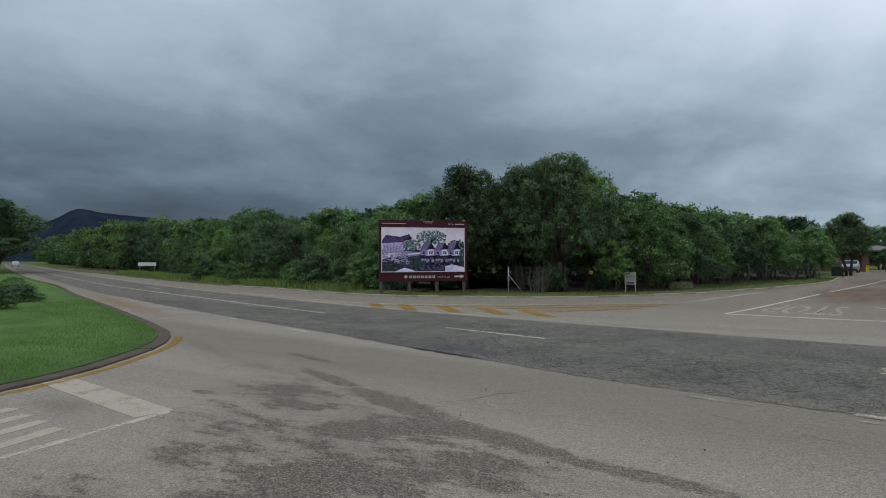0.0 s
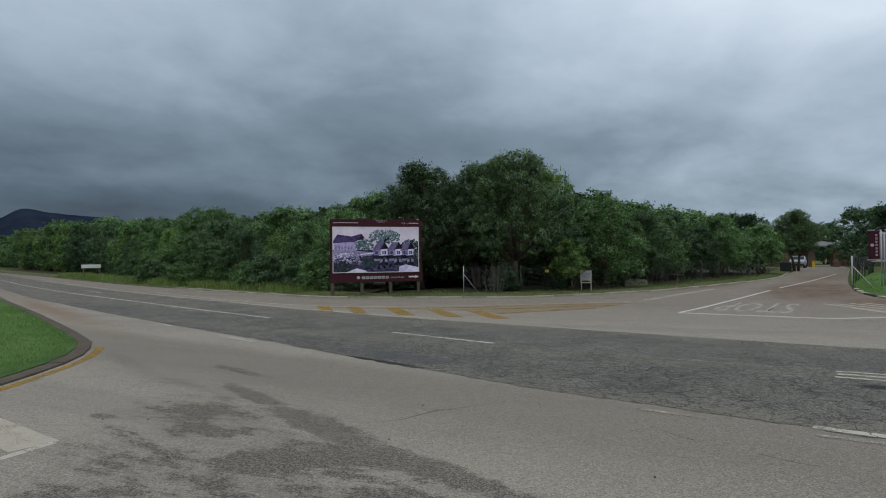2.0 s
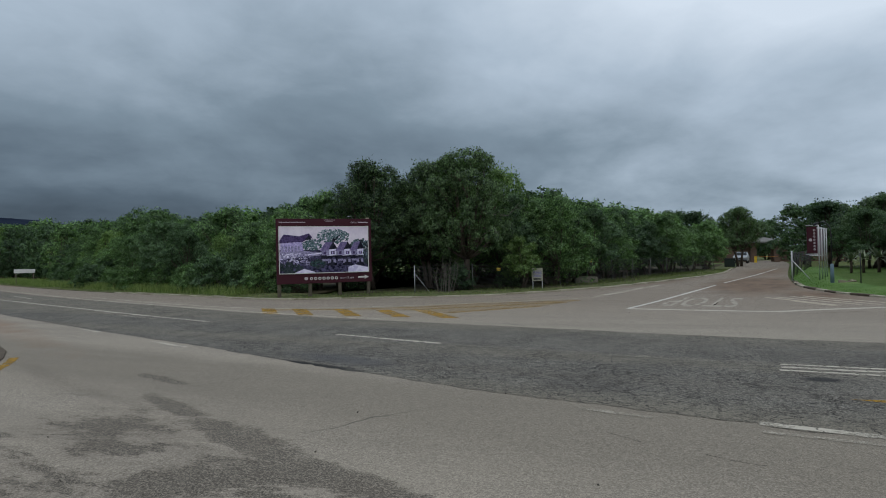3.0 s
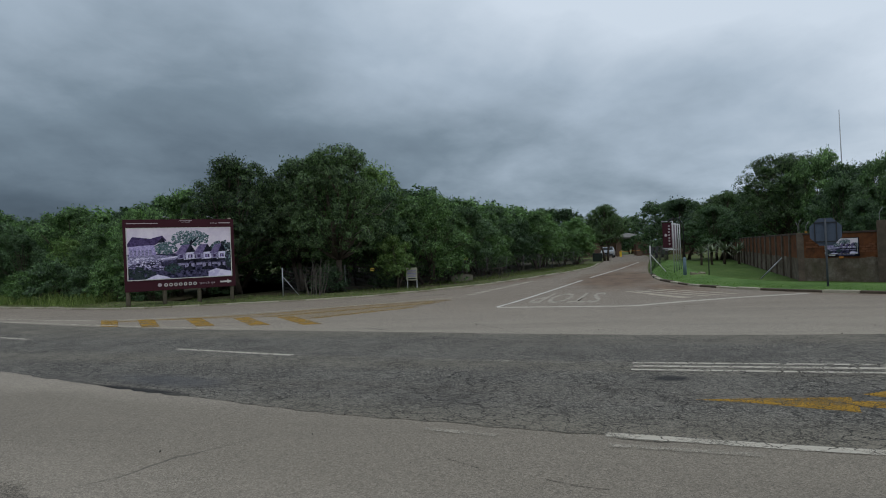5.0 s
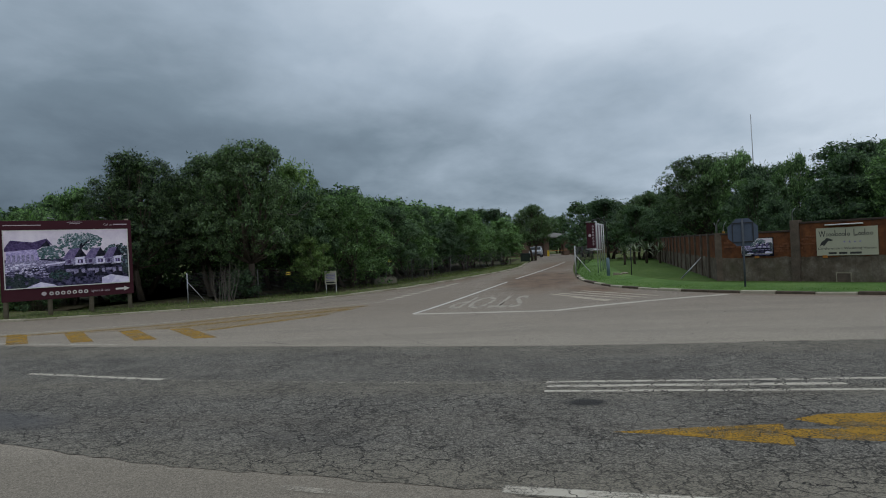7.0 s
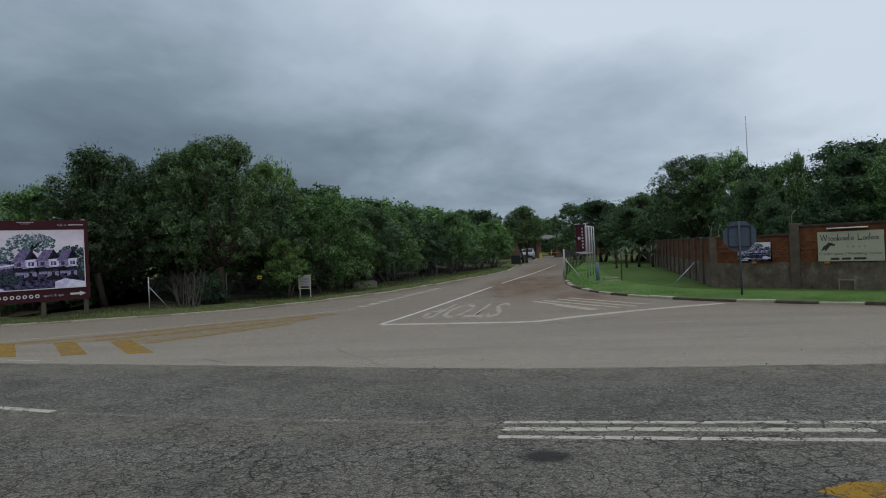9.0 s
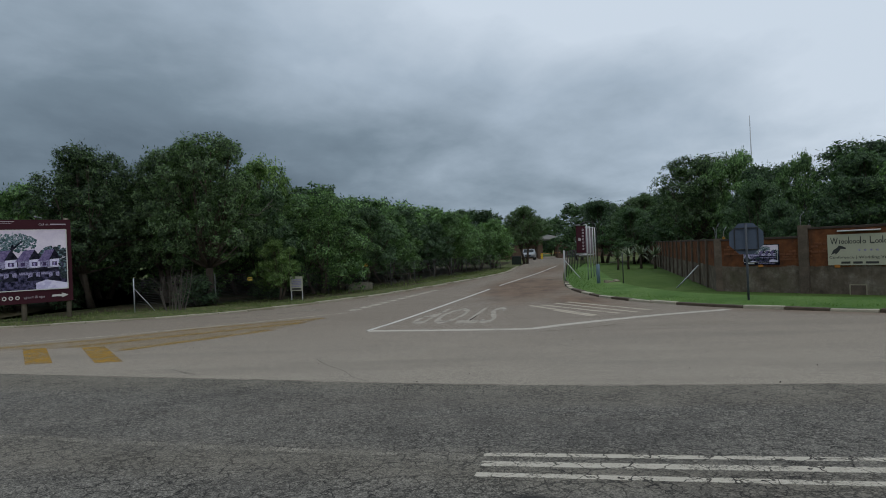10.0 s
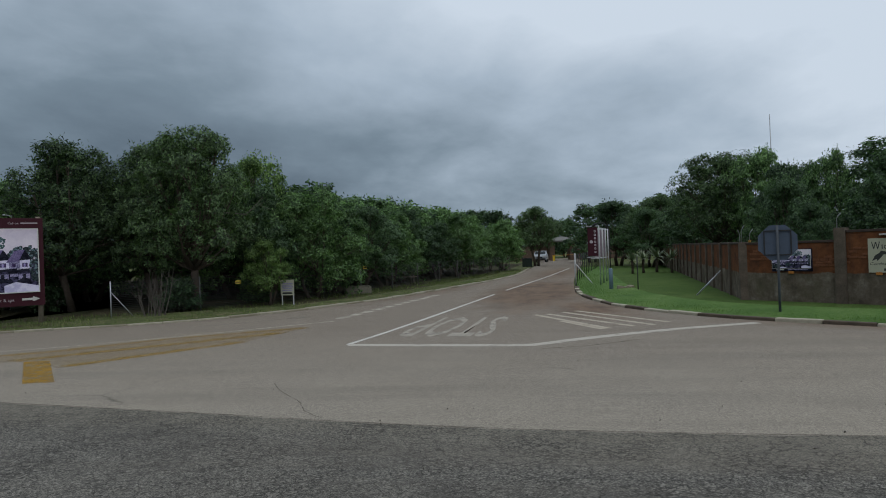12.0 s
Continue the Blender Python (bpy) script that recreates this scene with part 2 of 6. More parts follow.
    red = t.math("MAXIMUM", red, t.math("MULTIPLY", t.blob(-24, 9.6, 14, 0.75, -22.5, 0.9, 0.8, 0.9), 1.2))
    col = t.mix(t.math("MULTIPLY", red, 0.6), col, (0.190, 0.112, 0.066))
    # fine meandering cracks
    cr = t.cells(0.33, 1.6, 0.5)
    some = t.ramp(t.noise(0.22, 2), (0.60, 0.0), (0.66, 0.8))
    crack = t.math("MULTIPLY", t.ramp(cr, (0.002, 1.0), (0.006, 0.0)), some)
    col = t.mix(crack, col, (0.031, 0.028, 0.023))
    return col, t.math("SUBTRACT", t.math("MULTIPLY", grain, 0.5), t.math("ADD", crack, t.math("MULTIPLY", stain, 0.5)))


def crack_net(t):
    """The crack pattern of the main road, shared by its surface and the paint on it."""
    near = t.cells(4.4, 0.30, 5.0, stretch=(0.8, 1.0, 1.0))
    fine = t.cells(11.0, 0.14, 14.0, stretch=(0.8, 1.0, 1.0))
    where = t.ramp(t.noise(0.7, 4, 0.65), (0.34, 0.35), (0.56, 1.0))
    some = t.ramp(t.noise(1.3, 3), (0.40, 0.0), (0.6, 1.0))
    return near, fine, where, some


def build_dark(t):
    grit = t.blend((0.40, t.chips(85)), (0.17, t.chips(40)), (0.43, t.noise(18, 6, 0.82)))
    base = t.ramp(grit, (0.25, (0.034, 0.031, 0.026)), (0.42, (0.088, 0.081, 0.069)), (0.57, (0.156, 0.143, 0.121)), (0.78, (0.285, 0.264, 0.223)))
    lane = t.noise(0.8, 4, 0.6, stretch=(0.08, 1.0, 1), turn=radians(6))
    col = t.mix(t.ramp(lane, (0.46, 0.0), (0.68, 0.5)), base, (0.150, 0.130, 0.103))
    patch = t.noise(0.5, 4, 0.65, off=(5, 2, 0))
    col = t.mix(t.ramp(patch, (0.52, 0.0), (0.68, 0.5)), col, (0.060, 0.054, 0.048))
    # paler gravelly strips at the edge and along the middle, left between the wheel tracks
    sep = t.nt.nodes.new("ShaderNodeSeparateXYZ")
    t.nt.links.new(t.pos, sep.inputs[0])
    v = t.blend((0.1, sep.outputs[1]), (0.012, sep.outputs[0]), (0.10, t.math("SUBTRACT", t.noise(0.5, 5, 0.7), 0.5)))
    strip = t.ramp(v, (0.32, 0.75), (0.41, 0.0), (0.56, 0.0), (0.62, 0.45), (0.69, 0.0), (0.84, 0.0), (0.93, 0.5))
    col = t.mix(t.math("MULTIPLY", strip, t.ramp(grit, (0.35, 0.3), (0.6, 1.0))), col, (0.205, 0.180, 0.135))
    near, fine, where, some = crack_net(t)
    lanes = t.ramp(t.math("MULTIPLY", sep.outputs[1], 0.05), (0.32, 1.0), (0.37, 0.6))
    crack = t.math("MULTIPLY", t.math("MULTIPLY", t.ramp(near, (0.006, 1.0), (0.036, 0.0)), where), lanes)
    crack = t.math("MAXIMUM", crack, t.math("MULTIPLY", t.ramp(fine, (0.012, 0.75), (0.080, 0.0)), some))
    col = t.mix(t.math("MULTIPLY", crack, 0.96), col, (0.016, 0.0145, 0.013))
    col = t.mix(t.math("MULTIPLY", t.blob(-6.3, 5.25, 1.5, 0.45, -15, 0.6, 0.3, 1.5), 0.7), col, (0.078, 0.077, 0.078))
    tar = t.math("MAXIMUM", t.blob(0.55, 5.52, 0.26, 0.19, 0, 0.4, 0.35, 5), t.blob(-6.4, 4.66, 1.3, 0.13, -15, 0.5, 0.5, 3))
    col = t.mix(t.math("MULTIPLY", tar, 0.92), col, (0.022, 0.021, 0.020))
    return col, t.math("SUBTRACT", t.math("MULTIPLY", grit, 0.9), t.math("MULTIPLY", crack, 1.3))


def paint(name, colour, wear=0.5, soft=True, most=0.92, cracked=True):
    """Worn road paint: where it has gone the asphalt under it shows. soft reads how far a point is from the edge of its mark."""
    mat = bpy.data.materials.new(name)
    mat.use_nodes = True
    nt = mat.node_tree
    p = nt.nodes["Principled BSDF"]
    p.inputs["Roughness"].default_value = 0.95
    p.inputs["Specular IOR Level"].default_value = 0.05
    t = Tools(nt)
    n = t.math("ADD", t.math("MULTIPLY", t.noise(2.6, 5, 0.65), 0.5), t.math("MULTIPLY", t.noise(45, 3, 0.75), 0.5))
    keep = t.ramp(n, (wear - 0.11, 0.0), (wear + 0.10, most))
    if soft:
        at = nt.nodes.new("ShaderNodeAttribute")
        at.attribute_name = "cover"
        edge = t.math("ADD", at.outputs["Fac"], t.math("MULTIPLY", t.math("SUBTRACT", n, 0.5), 1.6))
        keep = t.math("MULTIPLY", keep, t.ramp(edge, (0.12, 0.0), (0.95, 1.0)))
    if cracked:
        near, fine, where, some = crack_net(t)
        gone = t.math("MULTIPLY", t.ramp(near, (0.006, 1.0), (0.036, 0.0)), t.ramp(where, (0.3, 0.0), (0.9, 1.0)))
        keep = t.math("MULTIPLY", keep, t.math("SUBTRACT", 1.0, gone))
    t.link(t.mix(t.noise(7, 3), colour, tuple(c * 0.74 for c in colour)), p.inputs["Base Color"])
    tr = nt.nodes.new("ShaderNodeBsdfTransparent")
    mx = nt.nodes.new("ShaderNodeMixShader")
    t.link(keep, mx.inputs[0])
    nt.links.new(tr.outputs[0], mx.inputs[1])
    nt.links.new(p.outputs[0], mx.inputs[2])
    nt.links.new(mx.outputs[0], nt.nodes["Material Output"].inputs[0])
    return mat


def plain(name, colour, rough=0.6, var=0.25, scale=6.0, metal=0.0, world=False):
    def build(t):
        a = t.noise(scale, 4, 0.6, world=world)
        b = t.noise(scale * 9, 2, 0.6, world=world)
        f = t.math("ADD", t.math("MULTIPLY", a, 0.7), t.math("MULTIPLY", b, 0.3))
        return t.ramp(f, (0.25, tuple(c * (1 - var) for c in colour)), (0.75, tuple(min(1, c * (1 + var * 0.6)) for c in colour)))
    return material(name, build, rough, metal=metal)


def leaf_material(name, dark, light, trans=0.35):
    mat = bpy.data.materials.new(name)
    mat.use_nodes = True
    nt = mat.node_tree
    nt.nodes.remove(nt.nodes["Principled BSDF"])
    t = Tools(nt)
    f = t.math("ADD", t.math("MULTIPLY", t.island(), 0.66), t.math("MULTIPLY", t.noise(1.3, 4, 0.65), 0.5))
    f = t.math("ADD", f, t.math("MULTIPLY", t.math("SUBTRACT", t.random(), 0.5), 0.20))
    col = t.ramp(f, (0.22, dark), (0.62, tuple(0.55 * a + 0.45 * b for a, b in zip(dark, light))), (0.95, tuple(1.35 * c for c in light)))
    d = nt.nodes.new("ShaderNodeBsdfPrincipled")
    d.inputs["Roughness"].default_value = 0.55
    d.inputs["Specular IOR Level"].default_value = 0.16
    nt.links.new(col, d.inputs["Base Color"])
    tr = nt.nodes.new("ShaderNodeBsdfTranslucent")
    nt.links.new(t.mix(1.0, col, (1.15, 1.45, 0.65), "MULTIPLY"), tr.inputs[0])
    mx = nt.nodes.new("ShaderNodeMixShader")
    mx.inputs[0].default_value = trans
    nt.links.new(d.outputs[0], mx.inputs[1])
    nt.links.new(tr.outputs[0], mx.inputs[2])
    nt.links.new(mx.outputs[0], nt.nodes["Material Output"].inputs[0])
    return mat


def build_grass(t):
    a = t.noise(0.5, 4, 0.6)
    b = t.noise(14, 4, 0.7)
    f = t.math("ADD", t.math("MULTIPLY", a, 0.55), t.math("MULTIPLY", b, 0.45))
    return t.ramp(f, (0.36, (0.040, 0.092, 0.016)), (0.5, (0.078, 0.152, 0.030)), (0.64, (0.135, 0.200, 0.058))), t.noise(60, 3, 0.7)


def build_veld(t):
    a = t.noise(0.25, 4, 0.6)
    b = t.noise(5, 4, 0.7)
    f = t.math("ADD", t.math("MULTIPLY", a, 0.6), t.math("MULTIPLY", b, 0.4))
    return t.ramp(f, (0.3, (0.05, 0.085, 0.02)), (0.5, (0.085, 0.11, 0.035)), (0.68, (0.16, 0.12, 0.07))), t.noise(25, 4, 0.7)


def build_wall(t):
    sep = t.nt.nodes.new("ShaderNodeSeparateXYZ")
    t.nt.links.new(t.pos, sep.inputs[0])
    edge = t.math("ADD", sep.outputs[2], t.math("MULTIPLY", t.noise(1.6, 6, 0.7), 0.22))
    orange = t.ramp(t.noise(2.6, 8, 0.72), (0.32, (0.055, 0.026, 0.016)), (0.48, (0.120, 0.047, 0.022)), (0.62, (0.165, 0.064, 0.028)), (0.75, (0.20, 0.088, 0.042)))
    grey = t.ramp(t.noise(1.9, 8, 0.72), (0.34, (0.066, 0.053, 0.039)), (0.48, (0.118, 0.095, 0.070)), (0.58, (0.160, 0.134, 0.104)), (0.68, (0.240, 0.212, 0.172)))
    grey = t.mix(t.ramp(t.noise(0.9, 5, 0.7, off=(3, 1, 0)), (0.5, 0.0), (0.68, 0.55)), grey, (0.072, 0.070, 0.036))
    streak = t.ramp(t.noise(4, 6, 0.7, stretch=(1, 1, 0.13)), (0.5, 0.0), (0.74, 0.7))
    col = t.mix(t.ramp(edge, (0.975, 0.0), (1.005, 1.0)), grey, orange)
    return t.mix(streak, col, (0.050, 0.036, 0.027)), t.noise(45, 5, 0.65)


M_APRON = material("worn_grey_asphalt", build_apron, 0.9, 0.25, bump=0.004)
M_DARK = material("cracked_dark_asphalt", build_dark, 0.9, 0.25, bump=0.01)
M_WHITE = paint("road_paint_white", (0.52, 0.475, 0.395), 0.405)
M_FRESH = paint("road_paint_fresh", (0.52, 0.475, 0.405), 0.37, cracked=False)
M_LANE = paint("road_paint_lane", (0.66, 0.63, 0.57), 0.34, cracked=False)
M_FADED = paint("road_paint_faded", (0.40, 0.36, 0.295), 0.50)
M_CREAM = paint("road_paint_cream", (0.47, 0.41, 0.325), 0.36, cracked=False)
M_YELLOW = paint("road_paint_yellow", (0.37, 0.215, 0.038), 0.45, most=0.86)
M_GHOST = paint("road_paint_ghost", (0.34, 0.31, 0.255), 0.54)
M_YGHOST = paint("road_paint_yellow_ghost", (0.32, 0.215, 0.08), 0.44, most=0.26, cracked=False)
M_STOP = paint("road_paint_word", (0.47, 0.425, 0.355), 0.40, False, 0.80, False)
M_TAR = paint("tar_seam", (0.045, 0.040, 0.034), 0.49, most=0.62, cracked=False)
M_YFADED = paint("road_paint_yellow_faded", (0.38, 0.235, 0.05), 0.40, most=0.55, cracked=False)
M_GRASS = material("lawn_grass", build_grass, 0.9, 0.2, bump=0.03)
# inner lawn: same grass, darkened so that its shade is in the colour
M_SHADELAWN = material("shaded_lawn", lambda t: (t.ramp(t.blend((0.5, t.noise(0.5, 5, 0.65)), (0.5, t.noise(16, 4, 0.75))), (0.32, (0.034, 0.066, 0.014)), (0.5, (0.064, 0.108, 0.025)), (0.68, (0.105, 0.138, 0.046))), t.noise(50, 3, 0.7)), 0.95, 0.1, bump=0.03)
M_VELD = material("veld_ground", build_veld, 0.95, 0.1, bump=0.05)
M_SOIL = material("leaf_litter_soil", lambda t: (t.ramp(t.blend((0.6, t.noise(0.5, 4, 0.6)), (0.4, t.noise(7, 4, 0.7))), (0.36, (0.030, 0.042, 0.016)), (0.5, (0.058, 0.052, 0.030)), (0.64, (0.095, 0.072, 0.048))), t.noise(30, 3, 0.7)), 0.95, 0.1, bump=0.03)
M_KERB = plain("kerb_concrete", (0.25, 0.22, 0.155), 0.9, 0.4, 5, world=True)
M_KERBW = plain("kerb_painted", (0.33, 0.298, 0.222), 0.85, 0.4, 6, world=True)
M_KERBC = plain("kerb_cream", (0.37, 0.335, 0.25), 0.85, 0.35, 5, world=True)
M_KERBB = plain("kerb_brown", (0.092, 0.070, 0.050), 0.95, 0.55, 4, world=True)
M_VERGE = material("rough_verge", lambda t: (t.ramp(t.noise(1.6, 5, 0.7), (0.3, (0.046, 0.068, 0.021)), (0.5, (0.096, 0.112, 0.046)), (0.68, (0.180, 0.145, 0.088))), t.noise(30, 4, 0.7)), 0.95, 0.1, bump=0.03)
M_WALL = material("plastered_wall", build_wall, 0.95, 0.1, bump=0.006)
M_CONC = plain("concrete_post", (0.112, 0.086, 0.064), 0.95, 0.6, 3, world=True)
M_CAP = plain("wall_cap", (0.060, 0.042, 0.034), 0.95, 0.5, 4, world=True)
M_STEEL = plain("galvanised_steel", (0.36, 0.37, 0.38), 0.45, 0.2, 8, metal=0.6)
M_WHITES = plain("white_painted_steel", (0.46, 0.45, 0.45), 0.6, 0.3, 6)
M_DKSTEEL = plain("dark_steel", (0.03, 0.03, 0.032), 0.6, 0.3, 8)
M_BLUEGREY = plain("blue_grey_sheet", (0.070, 0.090, 0.125), 0.7, 0.2, 4)
M_MAROON = plain("maroon_vinyl", (0.042, 0.005, 0.011), 0.75, 0.15, 3)
M_BARK = plain("bark", (0.085, 0.065, 0.048), 0.95, 0.45, 7)
M_DEADWOOD = plain("dead_wood", (0.20, 0.175, 0.15), 0.9, 0.3, 8)
M_DRYSTEM = plain("dry_stem", (0.105, 0.090, 0.075), 0.9, 0.45, 5)
M_TIMBER = plain("grey_timber", (0.20, 0.165, 0.125), 0.9, 0.3, 8)
M_LEAF_DARK = leaf_material("leaf_dark", (0.018, 0.034, 0.021), (0.112, 0.180, 0.086), 0.30)
# leaf green taken darker: the shade of crown hollows is in the colour
M_LEAF_SHADED = leaf_material("leaf_shaded", (0.016, 0.027, 0.017), (0.122, 0.186, 0.082), 0.30)
M_LEAF_MID = leaf_material("leaf_mid", (0.023, 0.046, 0.024), (0.180, 0.290, 0.112), 0.32)
M_LEAF_BRIGHT = leaf_material("leaf_bright", (0.038, 0.070, 0.025), (0.215, 0.315, 0.105), 0.35)
M_BLADE = leaf_material("grass_blade", (0.062, 0.094, 0.025), (0.195, 0.222, 0.088), 0.3)
M_TALL = leaf_material("tall_grass_blade", (0.080, 0.130, 0.034), (0.245, 0.29, 0.105), 0.3)
M_LAWN = leaf_material("lawn_blade", (0.070, 0.138, 0.027), (0.132, 0.208, 0.055), 0.3)


# ---- builders ----
def part(name, bm, mat, parent=None, label=""):
    me = bpy.data.meshes.new(name)
    bm.to_mesh(me)
    bm.free()
    me.materials.append(mat)
    ob = new(name, me)
    if parent:
        ob.parent = parent
    return tagged(ob, label)


def share(name, me, parent, m):
    ob = new(name, me)
    ob.parent = parent
    ob.matrix_basis = m
    return ob


def thing(name, m=None, label="", category="", group="", kind=""):
    e = new(name)
    e.empty_display_size = 0.2
    if m is not None:
        e.matrix_basis = m
    return tagged(e, label, category, group, kind)


def box(bm, x0, x1, y0, y1, z0, z1, bevel=0.0, m=None):
    r = bmesh.ops.create_cube(bm, size=1.0)
    vs = r["verts"]
    for v in vs:
        v.co = Vector(((x0 + x1) / 2 + v.co.x * (x1 - x0), (y0 + y1) / 2 + v.co.y * (y1 - y0), (z0 + z1) / 2 + v.co.z * (z1 - z0)))
    if bevel:
        es = list({e for v in vs for e in v.link_edges})
        out = bmesh.ops.bevel(bm, geom=es, offset=bevel, segments=2, affect="EDGES", profile=0.6)
        vs = list({v for f in out["faces"] for v in f.verts} | {v for v in vs if v.is_valid})
    if m is not None:
        for v in vs:
            v.co = m @ v.co
    return bm


def tube(bm, pts, radii, n=8, caps=True):
    pts = [Vector(p) for p in pts]
    if isinstance(radii, (int, float)):
        radii = [radii] * len(pts)
    rings = []
    ref = Vector((0.31, 0.17, 0.93))
    for i, (p, r) in enumerate(zip(pts, radii)):
        d = (pts[min(i + 1, len(pts) - 1)] - pts[max(i - 1, 0)]).normalized()
        a = d.cross(ref if abs(d.dot(ref)) < 0.95 else Vector((1, 0, 0))).normalized()
        b = d.cross(a)
        rings.append([bm.verts.new(p + r * (math.cos(k * math.tau / n) * a + math.sin(k * math.tau / n) * b)) for k in range(n)])
    for r0, r1 in zip(rings, rings[1:]):
        for k in range(n):
            f = bm.faces.new((r0[k], r0[(k + 1) % n], r1[(k + 1) % n], r1[k]))
            f.smooth = True
    if caps:
        bm.faces.new(rings[0][::-1])
        bm.faces.new(rings[-1])
    return bm


def sheet(bm, pts, z, depth=0.0):
    """A flat polygon of the plan at height z, with sides of that depth."""
    vs = [bm.verts.new((x, y, z)) for x, y in pts]
    f = bm.faces.new(vs)
    f.normal_update()
    if f.normal.z < 0:
        f.normal_flip()
    if depth:
        low = [bm.verts.new((x, y, z - depth)) for x, y in pts]
        for k in range(len(vs)):
            j = (k + 1) % len(vs)
            bm.faces.new((vs[k], vs[j], low[j], low[k]))
    bmesh.ops.triangulate(bm, faces=[f])
    return bm


def smooth_line(pts, step=1.0):
    """A Catmull-Rom curve through plan points, resampled at even steps."""
    p = [np.array(q, float) for q in pts]
    p = [2 * p[0] - p[1]] + p + [2 * p[-1] - p[-2]]
    fine = []
    for a, b, c, d in zip(p, p[1:], p[2:], p[3:]):
        for s in np.linspace(0, 1, 24, endpoint=False):
            fine.append(0.5 * (2 * b + (c - a) * s + (2 * a - 5 * b + 4 * c - d) * s * s + (3 * b - a - 3 * c + d) * s ** 3))
    fine.append(p[-2])
    fine = np.array(fine)
    run = np.r_[0, np.cumsum(np.linalg.norm(np.diff(fine, axis=0), axis=1))]
    n = max(2, int(round(run[-1] / step)) + 1)
    at = np.linspace(0, run[-1], n)
    return np.stack([np.interp(at, run, fine[:, 0]), np.interp(at, run, fine[:, 1])], 1)


def band(bm, line, left, right, z):
    """A strip of the plan along a line, from an offset on its left to one on its right."""
    line = np.asarray(line, float)
    d = np.gradient(line, axis=0)
    d /= np.linalg.norm(d, axis=1)[:, None]
    nrm = np.stack([-d[:, 1], d[:, 0]], 1)
    A, B = line + nrm * left, line + nrm * right
    va = [bm.verts.new((*q, z)) for q in A]
    vb = [bm.verts.new((*q, z)) for q in B]
    for k in range(len(va) - 1):
        f = bm.faces.new((va[k], vb[k], vb[k + 1], va[k + 1]))
        f.normal_update()
        if f.normal.z < 0:
            f.normal_flip()
    return bm


def mesh_np(name, verts, faces, mat):
    me = bpy.data.meshes.new(name)
    n = faces.shape[1]
    me.vertices.add(len(verts))
    me.vertices.foreach_set("co", np.asarray(verts, np.float32).ravel())
    me.loops.add(faces.size)
    me.loops.foreach_set("vertex_index", np.asarray(faces, np.int32).ravel())
    me.polygons.add(len(faces))
    me.polygons.foreach_set("loop_start", np.arange(0, faces.size, n, dtype=np.int32))
    me.update(calc_edges=True)
    me.materials.append(mat)
    return me


# ---- ground, roads ----
LEFT_VERGE = [(-420, 190), (-150, 70.5), (-73.5, 38.6), (-46.1, 27.3), (-31.1, 21.9), (-23.2, 19.5), (-18, 17.9), (-15, 18.75), (-12.3, 19.8),
              (-9.6, 21.2), (-7.5, 23.4), (-5.2, 28.1), (-3.4, 33.5), (-0.3, 46), (0.9, 60), (2.2, 82), (3, 110)]
RIGHT_KERB = [(9, 110), (7.5, 82), (5.2, 58), (4.0, 46), (3.3, 38), (2.9, 32), (2.75, 28.5), (3.0, 25.2), (3.7, 22.2), (5.0, 19.8), (6.4, 18.2),
              (8.6, 16.5), (11, 15), (14.5, 13.6), (20, 12.4), (40, 11.2), (300, 11)]
LEFT_LAWN = [(-8.6, -40), (-8.7, -6), (-9.1, -1.6), (-9.5, -0.1), (-10.1, 1.05), (-11.2, 2.6), (-12.5, 3.75), (-14.3, 4.75), (-21.5, 7.9), (-32.3, 12.4),
             (-44.5, 17.8), (-72, 28.7), (-150, 62), (-420, 180)]
DARK_FAR = [(-400, 181), (-150, 69), (-50.4, 25.8), (-19.8, 14.3), (-13, 12.1), (-10.3, 11.35), (-6.6, 10.65), (-3.8, 10.15), (0.5, 9.4), (5.6, 9.1), (20, 8.4), (60, 7.2), (300, 3)]
DARK_NEAR = [(-400, 171), (-150, 63.2), (-44.5, 18.6), (-26, 11.3), (-15.4, 7.6), (-9.9, 5.85), (-6.4, 4.62), (-5, 4.2), (-4, 3.88), (-3, 3.61), (-2.07, 3.41), (-1, 3.2), (-0.3, 3.06), (2.15, 2.75), (20, 1.6), (60, 0.6), (300, -3)]

bm = bmesh.new()
sheet(bm, [(-2600, -2600), (2600, -2600), (2600, 2600), (-2600, 2600)], -0.05)
ground = tagged(part("ground", bm, M_VELD), "grassy bushveld ground beside the roads", "ground", kind="structure")

verge, kerb_r, lawn_l = smooth_line(LEFT_VERGE, 1.0), smooth_line(RIGHT_KERB, 1.0), smooth_line(LEFT_LAWN, 1.0)
bm = bmesh.new()
outline = [*verge, *kerb_r, (300, -14), (9, -14), (8, -40), *lawn_l]
sheet(bm, [tuple(q) for q in outline], 0.0)
road = tagged(part("road_junction", bm, M_APRON), "worn light grey asphalt junction with dark patches", "road", kind="structure")

bm = bmesh.new()
rag = random.Random(4)
far_ = [(x, y + rag.uniform(-0.025, 0.025)) for x, y in smooth_line(DARK_FAR, 0.35)]
near_ = [(x, y + rag.uniform(-0.035, 0.035)) for x, y in smooth_line(DARK_NEAR, 0.16)]
sheet(bm, far_ + near_[::-1], 0.004)
main_road = tagged(part("main_road", bm, M_DARK), "dark cracked asphalt main road surface", "road", kind="structure")


